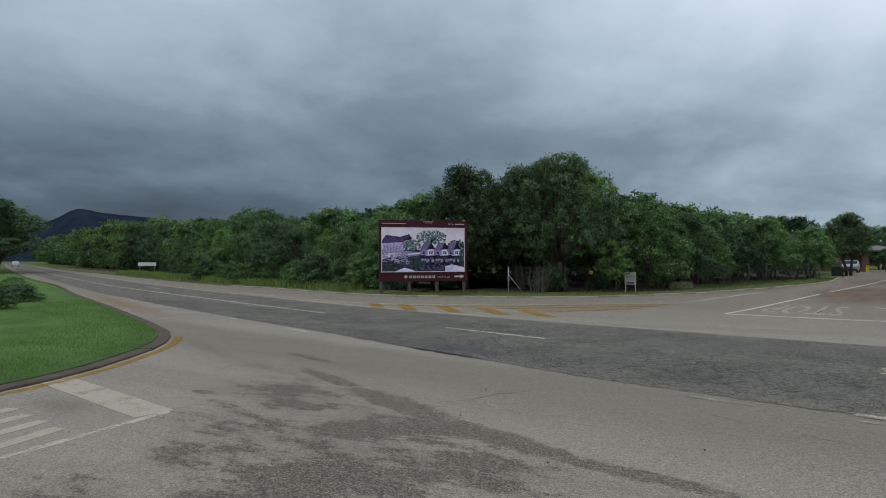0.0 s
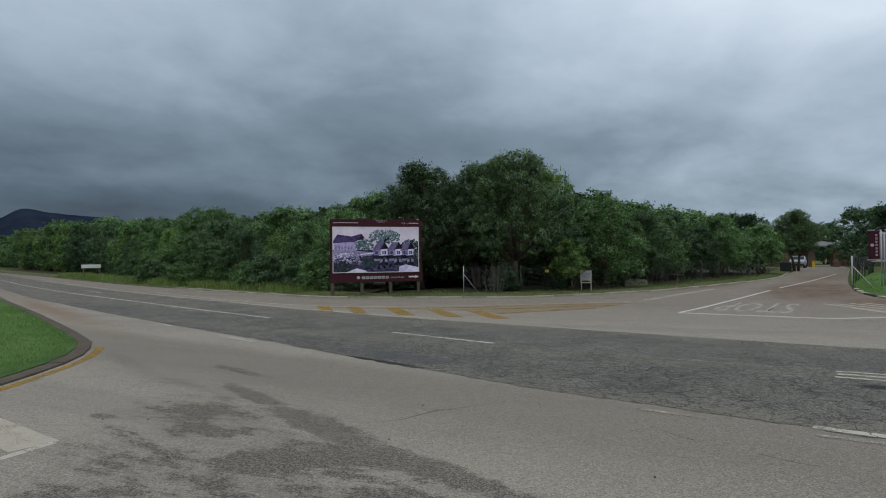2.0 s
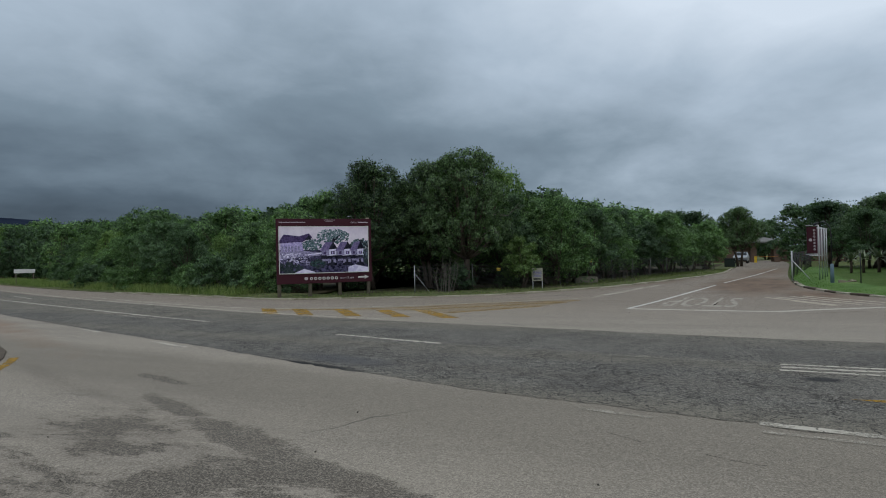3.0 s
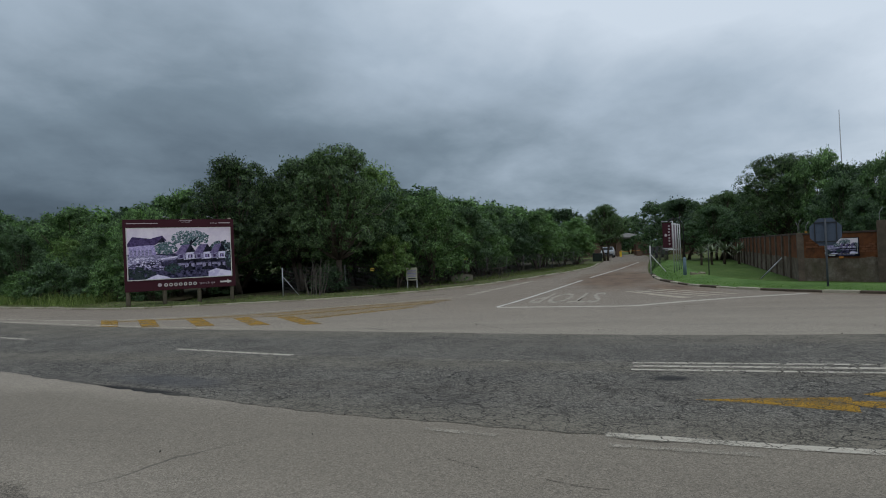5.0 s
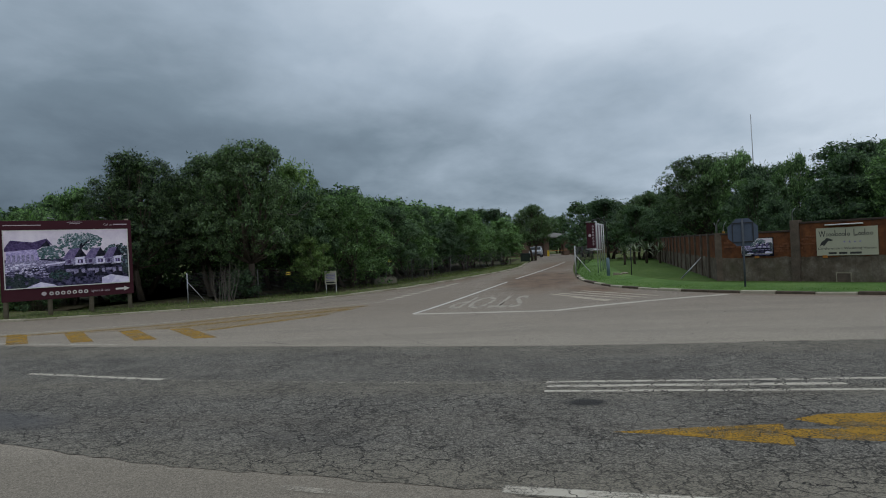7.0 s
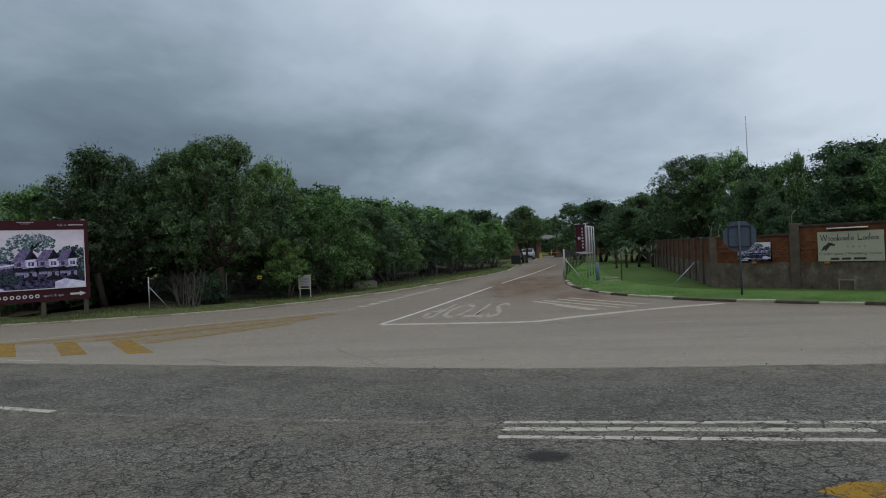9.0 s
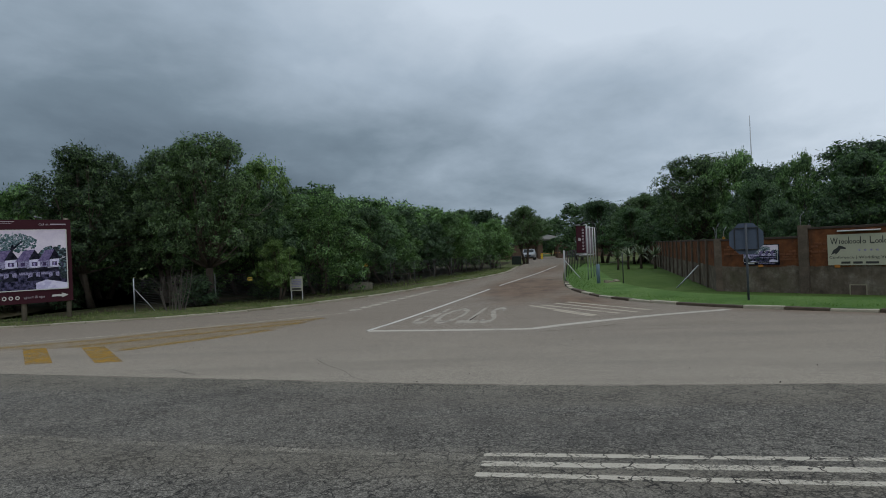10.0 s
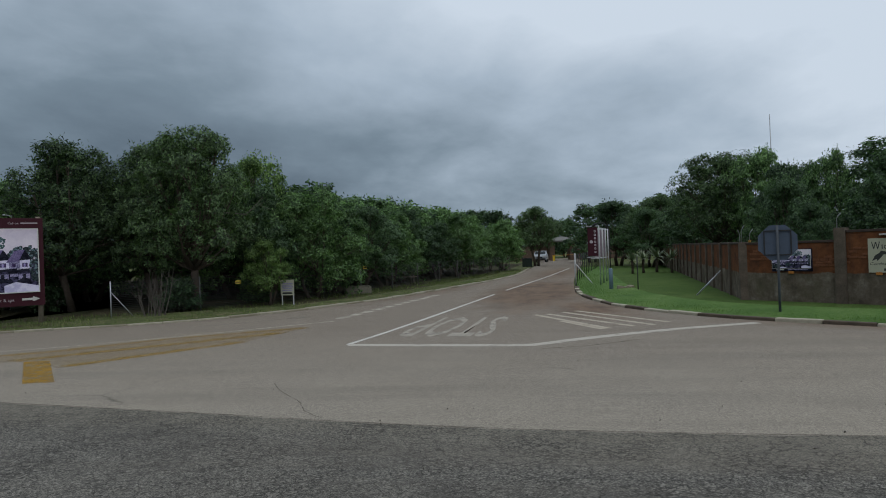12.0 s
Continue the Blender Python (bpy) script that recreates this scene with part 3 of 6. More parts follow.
# ---- lawns and kerbs ----
def lawn(name, inner, outer, z0, z1, label, mat=None):
    """A lawn between two lines of equal count, rising from z0 to z1."""
    bm = bmesh.new()
    rows = []
    for a, b in zip(inner, outer):
        row = []
        for s in (-1, 0, 0.06, 0.2, 0.4, 0.7, 1.0):
            drop = 0.15 if s < 0 else 0.0
            s = max(s, 0)
            q = np.array(a) * (1 - s) + np.array(b) * s
            row.append(bm.verts.new((q[0], q[1], z0 - drop + (z1 - z0) * s + 0.03 * min(1, s * 8) * noise.noise((q[0] * 0.3, q[1] * 0.3, 0)))))
        rows.append(row)
    for r0, r1 in zip(rows, rows[1:]):
        for k in range(len(r0) - 1):
            f = bm.faces.new((r0[k], r0[k + 1], r1[k + 1], r1[k]))
            f.smooth = True
            f.normal_update()
            if f.normal.z < 0:
                f.normal_flip()
    return tagged(part(name, bm, mat or M_GRASS), label, "lawn", kind="structure")


def kerb_mesh(mat, wide, high):
    bm = bmesh.new()
    box(bm, -0.49, 0.49, 0, wide, -0.05, high, 0.02)
    me = bpy.data.meshes.new("kerb_stone")
    bm.to_mesh(me)
    bm.free()
    me.materials.append(mat)
    return me


def kerb(name, line, mats, wide, high, pattern, label, flip=1, jitter=0.012):
    k = thing(name, None, label, "kerb", kind="structure")
    meshes = [kerb_mesh(m, wide * flip, high) for m in mats]
    rnd = random.Random(name)
    for i, (a, b) in enumerate(zip(line, line[1:])):
        mid, d = (a + b) / 2, b - a
        ang = math.degrees(math.atan2(d[1], d[0]))
        share("kerb_stone", meshes[pattern[i % len(pattern)]], k,
              pose(mid[0], mid[1], rnd.uniform(-jitter, jitter), 0, rnd.uniform(-0.6, 0.6), ang + rnd.uniform(-0.8, 0.8)))
    return k


def offset_line(line, d):
    line = np.asarray(line, float)
    g = np.gradient(line, axis=0)
    g /= np.linalg.norm(g, axis=1)[:, None]
    return line + np.stack([-g[:, 1], g[:, 0]], 1) * d


def between(line, test):
    return np.array([q for q in line if test(q)])


kr = between(kerb_r, lambda q: q[1] < 60 and q[0] < 40)
strip_in = offset_line(kr, 0.14)
strip_out = offset_line(kr, 2.3)
lawn("lawn_entrance_edge", strip_in, strip_out, 0.065, 0.14, "mown green grass strip along the entrance kerb")
kerb("kerb_entrance", between(kr, lambda q: q[1] < 33), [M_KERBB, M_KERBC], 0.20, 0.075, (0, 1, 0, 1, 1, 0, 0, 1), "low kerb of plain and painted concrete stones round the lawn")
bm = bmesh.new()
sheet(bm, [(6.2, 60), (5.3, 46), (4.6, 36), (4.4, 30), (5.2, 25), (7.1, 20.6), (9.5, 18.5), (13, 16.2), (24, 14), (60, 13), (60, 60)], 0.02)
tagged(part("lawn_inner", bm, M_SHADELAWN), "mown lawn between the entrance and the boundary wall", "lawn", kind="structure")

ll = between(lawn_l, lambda q: -90 < q[0] and q[1] > -30)
lawn("lawn_corner", offset_line(ll, 0.25), offset_line(ll, 14.0), 0.045, 0.32, "bright green mown grass on the junction corner")
kerb("kerb_corner", between(ll, lambda q: q[0] > -40), [M_KERBB], 0.27, 0.035, (0,), "flush brown earth-stained kerb stones edging the corner lawn", jitter=0.004)

vk = between(verge, lambda q: q[0] > -34 and q[1] < 62)
kerb("kerb_verge", vk, [M_KERB, M_KERBW], 0.24, 0.06, (1, 0, 1, 1, 0, 1, 1, 1, 0), "weathered low concrete kerb stones along the grass verge", jitter=0.02)
vv = between(verge, lambda q: q[0] > -160 and q[1] < 84)
lawn("verge", offset_line(vv, 0.10), [q + (e - q) * (1.0 if q[1] < 24 or q[0] < -16 else 0.55) for q, e in zip(vv, offset_line(vv, 3.4))], 0.012, 0.05, "narrow rough grass verge behind the kerb", M_VERGE)


# ---- road markings ----
layer = [0]


def lift(pts):
    """How high paint lies: on the dark surfacing, or on the older asphalt below it."""
    x, y = np.mean(np.asarray(pts, float), axis=0)
    lo, hi = [np.interp(x, *np.array(side).T) for side in (DARK_NEAR, DARK_FAR)]
    layer[0] = (layer[0] + 1) % 9
    return (0.0055 if lo - 0.3 < y < hi + 0.4 else 0.0016) + layer[0] * 0.0002


def mark_line(name, pts, width, mat, label, z=None, step=0.5, soft=None):
    """A painted line, its cover thinning out over soft metres at the edges."""
    z = z or lift(pts)
    soft = soft or min(0.02, width * 0.1)
    line = smooth_line(pts, step)
    d = np.gradient(line, axis=0)
    d /= np.linalg.norm(d, axis=1)[:, None]
    line = np.vstack([line[0] - d[0] * soft, line[0] + d[0] * soft, line[1:-1], line[-1] - d[-1] * soft, line[-1] + d[-1] * soft])
    d = np.vstack([d[0], d, d[-1]])
    nrm = np.stack([-d[:, 1], d[:, 0]], 1)
    bm = bmesh.new()
    cover = bm.verts.layers.float.new("cover")
    rows = []
    for k, (q, n_) in enumerate(zip(line, nrm)):
        row = []
        for o, c in ((width / 2 + soft, 0), (width / 2 - soft, 1), (soft - width / 2, 1), (-soft - width / 2, 0)):
            v = bm.verts.new((*(q + n_ * o), z))
            v[cover] = 0 if k in (0, len(line) - 1) else c
            row.append(v)
        rows.append(row)
    for r0, r1 in zip(rows, rows[1:]):
        for k in range(3):
            bm.faces.new((r0[k], r0[k + 1], r1[k + 1], r1[k]))
    return tagged(part(name, bm, mat), label, "road marking", kind="structure")


def mark_poly(name, polys, mat, label, z=None, soft=0.05):
    z = z or lift(polys[0])
    bm = bmesh.new()
    cover = bm.verts.layers.float.new("cover")
    for p in polys:
        f = bm.faces.new([bm.verts.new((x, y, z)) for x, y in p])
        f.normal_update()
        if f.normal.z < 0:
            f.normal_flip()
        bmesh.ops.inset_region(bm, faces=[f], thickness=soft, use_even_offset=True)
        for v in f.verts:
            v[cover] = 1.0
    bmesh.ops.triangulate(bm, faces=bm.faces[:])
    return tagged(part(name, bm, mat), label, "road marking", kind="structure")


for pts, wide in (([(-13, 12.12), (-10.3, 11.37), (-6.6, 10.67), (-3.8, 10.17), (0.5, 9.42), (5.6, 9.12), (12, 8.8)], 0.035), ([(-3.08, 11.85), (-2.75, 11.3), (-2.22, 10.64), (-2.0, 10.2), (-1.65, 9.85)], 0.014),
                  ([(1.02, 14.75), (1.89, 15.01), (2.95, 15.7)], 0.05), ([(-1.58, 2.33), (-1.4, 2.2), (-1.27, 2.13)], 0.022), ([(-0.75, 1.95), (-0.61, 1.87), (-0.31, 1.8)], 0.022)):
    mark_line("asphalt_crack", pts, wide, M_TAR, "dark crack in the asphalt", step=0.25)
mark_line("edge_line", [(-0.3, 3.08), (2.12, 2.74), (8, 2.3), (20, 1.6), (60, 0.6)], 0.14, M_WHITE, "solid white edge line")
mark_line("old_edge_line", [(-1.97, 3.14), (-1.25, 2.97)], 0.09, M_FADED, "faint old edge line")
mark_line("old_edge_line", [(-0.29, 2.78), (0.85, 2.63)], 0.09, M_FADED, "faint old edge line")
mark_line("centre_line", [(0.17, 6.59), (3.55, 6.40), (8, 6.22), (20, 5.65), (60, 4.4)], 0.10, M_WHITE, "solid white centre line")
mark_line("centre_line_short", [(0.16, 6.35), (3.5, 6.15)], 0.13, M_WHITE, "short thick white centre line")
mark_line("centre_line", [(0.12, 6.09), (3.85, 5.83), (8, 5.6), (20, 5.0), (60, 3.8)], 0.10, M_WHITE, "solid white centre line")
mark_line("centre_dash", [(-8.28, 8.15), (-5.42, 7.36)], 0.13, M_WHITE, "white centre dash on dark asphalt")
mark_line("old_centre_line", [(-5.3, 7.3), (-2.5, 6.85), (0.1, 6.5)], 0.13, M_GHOST, "worn centre line")
mark_line("far_centre_line", [(-150, 66), (-73.8, 33), (-41.4, 19.5), (-21, 12.25), (-13.5, 9.8)], 0.14, M_WHITE, "white centre line running away up the road")
mark_line("far_centre_line", [(-73.8, 32.5), (-41.4, 19.0), (-21, 11.85), (-15.5, 10.0)], 0.12, M_FADED, "worn double of the white centre line")
mark_line("near_dash", [(-15.5, 7.5), (-14.4, 7.16)], 0.12, M_WHITE, "short white dash at the junction mouth")
mark_line("near_dash", [(-11.55, 6.14), (-10.1, 5.66)], 0.12, M_WHITE, "short white dash at the junction mouth")
mark_line("lane_dash", [(-36.6, 19.1), (-32.9, 17.6)], 0.13, M_WHITE, "white dash in the far lane")
mark_line("far_edge_line", [(-60, 30), (-30, 18.0), (-20, 14.5), (-13.2, 12.42), (-8.9, 11.42)], 0.11, M_WHITE, "white line along the far edge of the road")
mark_line("crossing_band", [(-9.45, -0.15), (-6.6, -0.62)], 0.44, M_CREAM, "broad faded stop line of the side road")
mark_line("side_road_line", [(-6.58, -0.45), (-6.35, -2.2), (-6.1, -6), (-5.9, -25)], 0.11, M_WHITE, "white centre line of the side road")
for k in range(4):
    mark_line("faded_bar", [(-8.15 + k * 0.42, -1.25 - k * 0.06), (-7.75 + k * 0.45, -2.9 - k * 0.1)], 0.19, M_CREAM, "bar of a worn painted word")
mark_line("corner_yellow_line", offset_line(between(lawn_l, lambda q: q[0] > -12.6 and q[1] > -3), -0.16), 0.15, M_YELLOW, "thin yellow line beside the corner kerb")
for k in range(5):
    s = -1.42 * (4 - k) + (-0.30, -0.42, -0.18, -0.02, 0.0)[k]
    mark_poly("yellow_block", [[(-9.25 + s, 14.05), (-7.42 + s, 11.95), (-6.92 + s, 12.05), (-8.75 + s, 14.15)]],
              M_YELLOW, "painted yellow hatch block on the asphalt", soft=0.21)
mark_poly("yellow_wash", [[(-13.5, 13.75), (-10.3, 14.7), (-7.8, 16.95), (-5.1, 18.8), (-5.6, 16.6), (-6.6, 15.0), (-7.9, 13.3), (-9.0, 14.1), (-10.5, 13.9)]], M_YGHOST, "almost worn away yellow hatching", 0.0012, 0.35)
for p in ([(-14.5, 13.4), (-10.5, 14.85), (-7.96, 17.05), (-5.14, 18.85)], [(-9.6, 14.2), (-7.3, 16.2), (-5.4, 17.9)], [(-7.9, 13.5), (-6.76, 15.0), (-5.7, 16.35)]):
    mark_line("yellow_line", p, 0.30, M_YFADED, "faded yellow hatching line", soft=0.12)
mark_line("edge_line_entry", [(-30, 18.8), (-20, 15.1), (-14.8, 14.1), (-11.2, 15.4), (-8.15, 17.4), (-4.8, 20.3)], 0.11, M_WHITE, "white edge line curving into the entrance")
for k in range(11):
    a = np.array((-4.85, 21.0)) + np.array((1.72, 9.3)) * k / 11
    mark_poly("entry_dash", [[(a[0] - 0.16, a[1]), (a[0] + 0.16, a[1] - 0.05), (a[0] + 0.26, a[1] + 0.5), (a[0] - 0.06, a[1] + 0.55)]], M_WHITE, "short white dash across the entry lane")
mark_line("old_arrow", [(-8.9, 19.4), (-8.0, 20.05), (-6.5, 21.4)], 0.1, M_FADED, "worn white arrow shaft")
mark_poly("old_arrow_head", [[(-6.75, 21.5), (-6.3, 21.2), (-5.9, 21.65), (-6.5, 21.95)]], M_FADED, "worn white arrow head")
mark_line("lane_line", [(-3.04, 15.65), (-2.54, 18.1), (-1.8, 22.4), (-0.64, 29.4)], 0.12, M_LANE, "white line dividing the entrance lanes")
mark_line("lane_line", [(-0.24, 31.8), (2.0, 44), (4.4, 59)], 0.12, M_LANE, "white line dividing the entrance lanes")
mark_line("stop_line", [(-3.0, 15.6), (-1.0, 15.35), (0.7, 15.2), (1.2, 15.45), (2.12, 16.1), (4.08, 17.2), (6.0, 18.0)], 0.30, M_FRESH, "broad white stop line across the entrance mouth")
for a, b in (((0.94, 20.85), (2.6, 17.5)), ((1.3, 20.95), (3.2, 17.85)), ((1.75, 21.4), (3.7, 18.0)), ((2.15, 21.7), (4.15, 18.45)), ((1.6, 19.2), (2.45, 17.4))):
    mark_line("faded_bar", [a, b], 0.20, M_CREAM, "bar of a worn painted arrow")


def letters(text, size=1.0, thin=0.0):
    cu = bpy.data.curves.new("letters", "FONT")
    cu.body, cu.size, cu.resolution_u, cu.offset = text, size, 2, thin
    tmp = bpy.data.objects.new("letters_tmp", cu)
    me = bpy.data.meshes.new_from_object(tmp)
    bpy.data.objects.remove(tmp)
    return me


def lettering(name, text, mat, m, width, height, parent=None, label="", thin=0.0):
    """The text as a mesh that fills width by height, its lower left corner at the origin of m."""
    me = letters(text, 1.0, thin)
    co = np.empty(len(me.vertices) * 3, np.float32)
    me.vertices.foreach_get("co", co)
    co = co.reshape(-1, 3)
    lo, hi = co.min(0), co.max(0)
    co[:, 0] = (co[:, 0] - lo[0]) / (hi[0] - lo[0]) * width
    co[:, 1] = (co[:, 1] - lo[1]) / (hi[1] - lo[1]) * height
    co[:, 2] = 0
    me.vertices.foreach_set("co", co.ravel())
    me.name = name
    me.materials.clear()
    me.materials.append(mat)
    ob = new(name, me)
    ob.matrix_basis = m
    if parent:
        ob.parent = parent
    return tagged(ob, label)


# STOP, read by drivers leaving the entrance
stop_word = lettering("stop_word", "STOP", M_STOP, Matrix(((-1, -0.165, 0, 0.27), (0.03, -1, 0, 20.5), (0, 0, 1, 0.002), (0, 0, 0, 1))), 2.2, 3.95, thin=0.010)
tagged(stop_word, "word STOP painted white on the asphalt", "road marking", kind="structure")
mark_poly("yellow_arrow", [[(0.65, 4.42), (1.2, 4.5), (2.2, 4.60), (2.15, 4.44), (2.7, 4.42), (2.35, 4.74), (2.65, 4.9), (3.6, 4.92), (4.6, 4.5), (4.6, 4.1), (2.8, 4.05), (2.12, 4.2), (2.05, 3.97), (1.2, 4.3)]],
          M_YELLOW, "large worn yellow arrow painted in the lane", soft=0.12)

# ---- plants ----
def leaf_cloud(name, centres, axes, per, spread, size, mat, rng):
    """Single leaves in clumps round the centres, their faces turned loosely along each clump's axis."""
    n = len(centres) * per
    c = np.repeat(centres, per, axis=0) + rng.normal(0, 1, (n, 3)).clip(-1.5, 1.5) * np.repeat(spread, per)[:, None] * (1, 1, 0.8)
    face = np.repeat(axes, per, axis=0) + rng.normal(0, 0.42, (n, 3))
    face /= np.linalg.norm(face, axis=1)[:, None] + 1e-6
    u = np.cross(face, rng.normal(0, 1, (n, 3)))
    u /= np.linalg.norm(u, axis=1)[:, None] + 1e-6
    w = np.cross(face, u)
    s = size * rng.uniform(0.6, 1.35, (n, 1))
    v = np.stack([c - u * s * 0.9 + w * s * 0.5, c - u * s * 0.9 - w * s * 0.5, c + u * s * 1.2], 1).reshape(-1, 3)
    return mesh_np(name, v, np.arange(n * 3).reshape(-1, 3), mat)


def tree(kind, seed, height, radius, base, lobes, clumps, per, size, leaf, label, stems=1, drop=0.4, dead=0):
    """A tree at the origin: tapered trunk and limbs, and a crown of leaf clumps on many uneven lobes."""
    rng = np.random.default_rng(seed)
    root = thing(kind, None, label, "tree" if kind == "tree" else "bush", "")
    lob = []
    for k in range(lobes):
        a = k * 2.4 + rng.uniform(-0.5, 0.5)
        h = (k + rng.uniform(0, 1)) / lobes
        z = base + (height - base) * (0.10 + 0.80 * h)
        wide = radius * (0.80 * math.sin(math.pi * (0.30 + 0.62 * h)) ** 0.7) * rng.uniform(0.62, 1.05)
        r = radius * rng.uniform(0.20, 0.42) * (1.1 - 0.35 * h)
        lob.append((np.array([math.cos(a) * wide, math.sin(a) * wide, min(z, height - r * 0.8)]), r))
    for k in range(4):
        r = radius * rng.uniform(0.18, 0.26)
        lob.append((np.array([rng.uniform(-0.4, 0.4) * radius, rng.uniform(-0.4, 0.4) * radius, height - r * rng.uniform(0.8, 1.6)]), r))
    cs, sp, ax = [], [], []
    share_ = np.array([r for _, r in lob]) ** 1.35
    pick = rng.choice(len(lob), clumps, p=share_ / share_.sum())
    for i in pick:
        c, r = lob[i]
        d = rng.normal(0, 1, 3)
        d /= np.linalg.norm(d)
        d[2] = abs(d[2]) if rng.random() > drop else d[2]
        q = c + d * r * rng.uniform(0.78, 1.06) * (1, 1, 0.8)
        if rng.random() < 0.02:
            q = c + d * r * rng.uniform(1.0, 1.12)
        q[2] = max(q[2], base * 0.7 + rng.uniform(0, 0.3))
        cs.append(q)
        sp.append(rng.uniform(0.06, 0.13) * (0.55 + radius * 0.2))
        ax.append(d + (0, 0, 0.25))
    # inner leaves, which close the crown
    for _ in range(clumps // 4):
        c, r = lob[rng.integers(len(lob))]
        q = c * (rng.uniform(0.3, 0.9), rng.uniform(0.3, 0.9), 1) + rng.normal(0, 0.2, 3)
        q[2] = max(q[2], base * 0.8)
        cs.append(q)
        sp.append(0.30 * (0.4 + radius * 0.2))
        ax.append(rng.normal(0, 1, 3))
    me = leaf_cloud("crown", np.array(cs), np.array(ax), per, np.array(sp), size, leaf, rng)
    crown = new("crown", me)
    crown.parent = root
    bm = bmesh.new()
    for s in range(stems):
        a = rng.uniform(0, math.tau)
        foot = Vector((0.2 * math.cos(a), 0.2 * math.sin(a), 0)) * (1 if stems > 1 else 0)
        foot.z = -0.1
        r0 = 0.026 * height / stems ** 0.5
        fork = Vector((foot.x * 3 + rng.uniform(-0.2, 0.2), foot.y * 3 + rng.uniform(-0.2, 0.2), max(base * 0.9, height * 0.22)))
        midp = foot.lerp(fork, 0.5) + Vector((rng.uniform(-0.1, 0.1), rng.uniform(-0.1, 0.1), 0))
        tube(bm, [foot, midp, fork], [r0 * 1.25, r0, r0 * 0.85], 7)
        for i in range(s, len(lob), stems):
            c, r = lob[i]
            tip = Vector(c)
            b1 = fork.lerp(tip, 0.45) + Vector((rng.uniform(-0.15, 0.15), rng.uniform(-0.15, 0.15), -0.1))
            tube(bm, [fork, b1, tip], [r0 * 0.45, r0 * 0.26, r0 * 0.10], 5)
            for _ in range(2):
                d = Vector(rng.normal(0, 1, 3)).normalized() * r
                tube(bm, [b1.lerp(tip, 0.6), tip + d * 0.5, tip + d], [r0 * 0.14, r0 * 0.09, r0 * 0.04], 4, False)
    part("trunk", bm, M_BARK, root)
    if dead:
        bm = bmesh.new()
        for _ in range(dead):
            a, h = rng.uniform(0, math.tau), rng.uniform(0.3, 0.62) * height
            out = Vector((math.cos(a), math.sin(a), 0))
            p0 = out * radius * 0.35 + Vector((0, 0, h))
            p1 = out * radius * rng.uniform(0.7, 0.9) + Vector((rng.uniform(-0.3, 0.3), rng.uniform(-0.3, 0.3), h + rng.uniform(-0.3, 0.5)))
            p2 = out * radius * rng.uniform(0.95, 1.1) + Vector((rng.uniform(-0.5, 0.5), rng.uniform(-0.5, 0.5), h + rng.uniform(-0.7, 1.0)))
            tube(bm, [p0, p1, p2], [0.022, 0.016, 0.006], 4, False)
            for _ in range(3):
                tube(bm, [p1.lerp(p2, rng.uniform(0, 0.8)), p2 + Vector(rng.normal(0, 0.28, 3))], [0.009, 0.004], 3, False)
        part("dead_branch", bm, M_DEADWOOD, root, "bare grey dead twigs")["kind"] = "stuff"
    return root


KINDS = {
    "big": tree("tree", 11, 7.0, 2.8, 1.4, 34, 1300, 28, 0.056, M_LEAF_SHADED, "tall bushveld tree with a dense ragged crown, leaves coloured darker for shade", 1, 0.5, 5),
    "big2": tree("tree", 12, 6.6, 2.7, 1.4, 32, 1250, 28, 0.056, M_LEAF_SHADED, "tall dark green tree with a broad rounded crown", 2, 0.5, 0),
    "mid": tree("tree", 13, 5.0, 2.4, 0.8, 20, 760, 26, 0.058, M_LEAF_MID, "mid-green bushveld tree with low branches", 3, 0.28),
    "mid2": tree("tree", 14, 5.0, 2.5, 0.3, 22, 780, 26, 0.058, M_LEAF_MID, "dense mid-green tree branching from the ground", 3, 0.28),
    "bright": tree("tree", 15, 5.0, 2.1, 0.7, 16, 600, 26, 0.055, M_LEAF_BRIGHT, "light green acacia with feathery foliage", 2, 0.5),
    "dark": tree("tree", 16, 5.0, 2.3, 1.0, 20, 760, 26, 0.058, M_LEAF_DARK, "dark green bushveld tree with dense foliage", 2, 0.28),
    "round": tree("tree", 31, 6.8, 2.75, 2.0, 30, 1150, 28, 0.056, M_LEAF_SHADED, "dark green tree with a dense dome-shaped crown", 2, 0.45),
    "far": tree("tree", 19, 5.0, 2.6, 0.2, 16, 360, 20, 0.095, M_LEAF_MID, "distant green bushveld tree with a broad crown", 2, 0.5),
    "far2": tree("tree", 20, 5.0, 2.4, 0.3, 15, 360, 20, 0.095, M_LEAF_DARK, "distant dark green bushveld tree", 2, 0.5),
    "far3": tree("tree", 22, 5.0, 2.2, 0.2, 14, 350, 20, 0.09, M_LEAF_BRIGHT, "distant light green acacia tree", 2, 0.5),
    "bush": tree("bush", 17, 2.4, 1.5, 0.0, 18, 300, 24, 0.055, M_LEAF_MID, "dense green thicket bush at the tree line", 4, 0.6),
    "bush2": tree("bush", 18, 1.7, 1.2, 0.0, 14, 240, 22, 0.05, M_LEAF_DARK, "low dark green shrub in the undergrowth", 4, 0.6),
}
HEIGHT = {"round": 6.8, "big": 7.0, "big2": 6.6, "bush": 2.4, "bush2": 1.7}
used = set()


def plant(kind, x, y, height, turn, wide=1.0, group="", z=0.0):
    s = height / HEIGHT.get(kind, 5.0)
    m = pose(x, y, z, 0, 0, turn)
    if kind in used:
        ob = copy_thing(KINDS[kind], m)
    else:
        ob = KINDS[kind]
        used.add(kind)
        ob.matrix_basis = m
    ob.scale = (s * wide, s * wide, s)
    return tagged(ob, group=group)


rnd = random.Random(21)


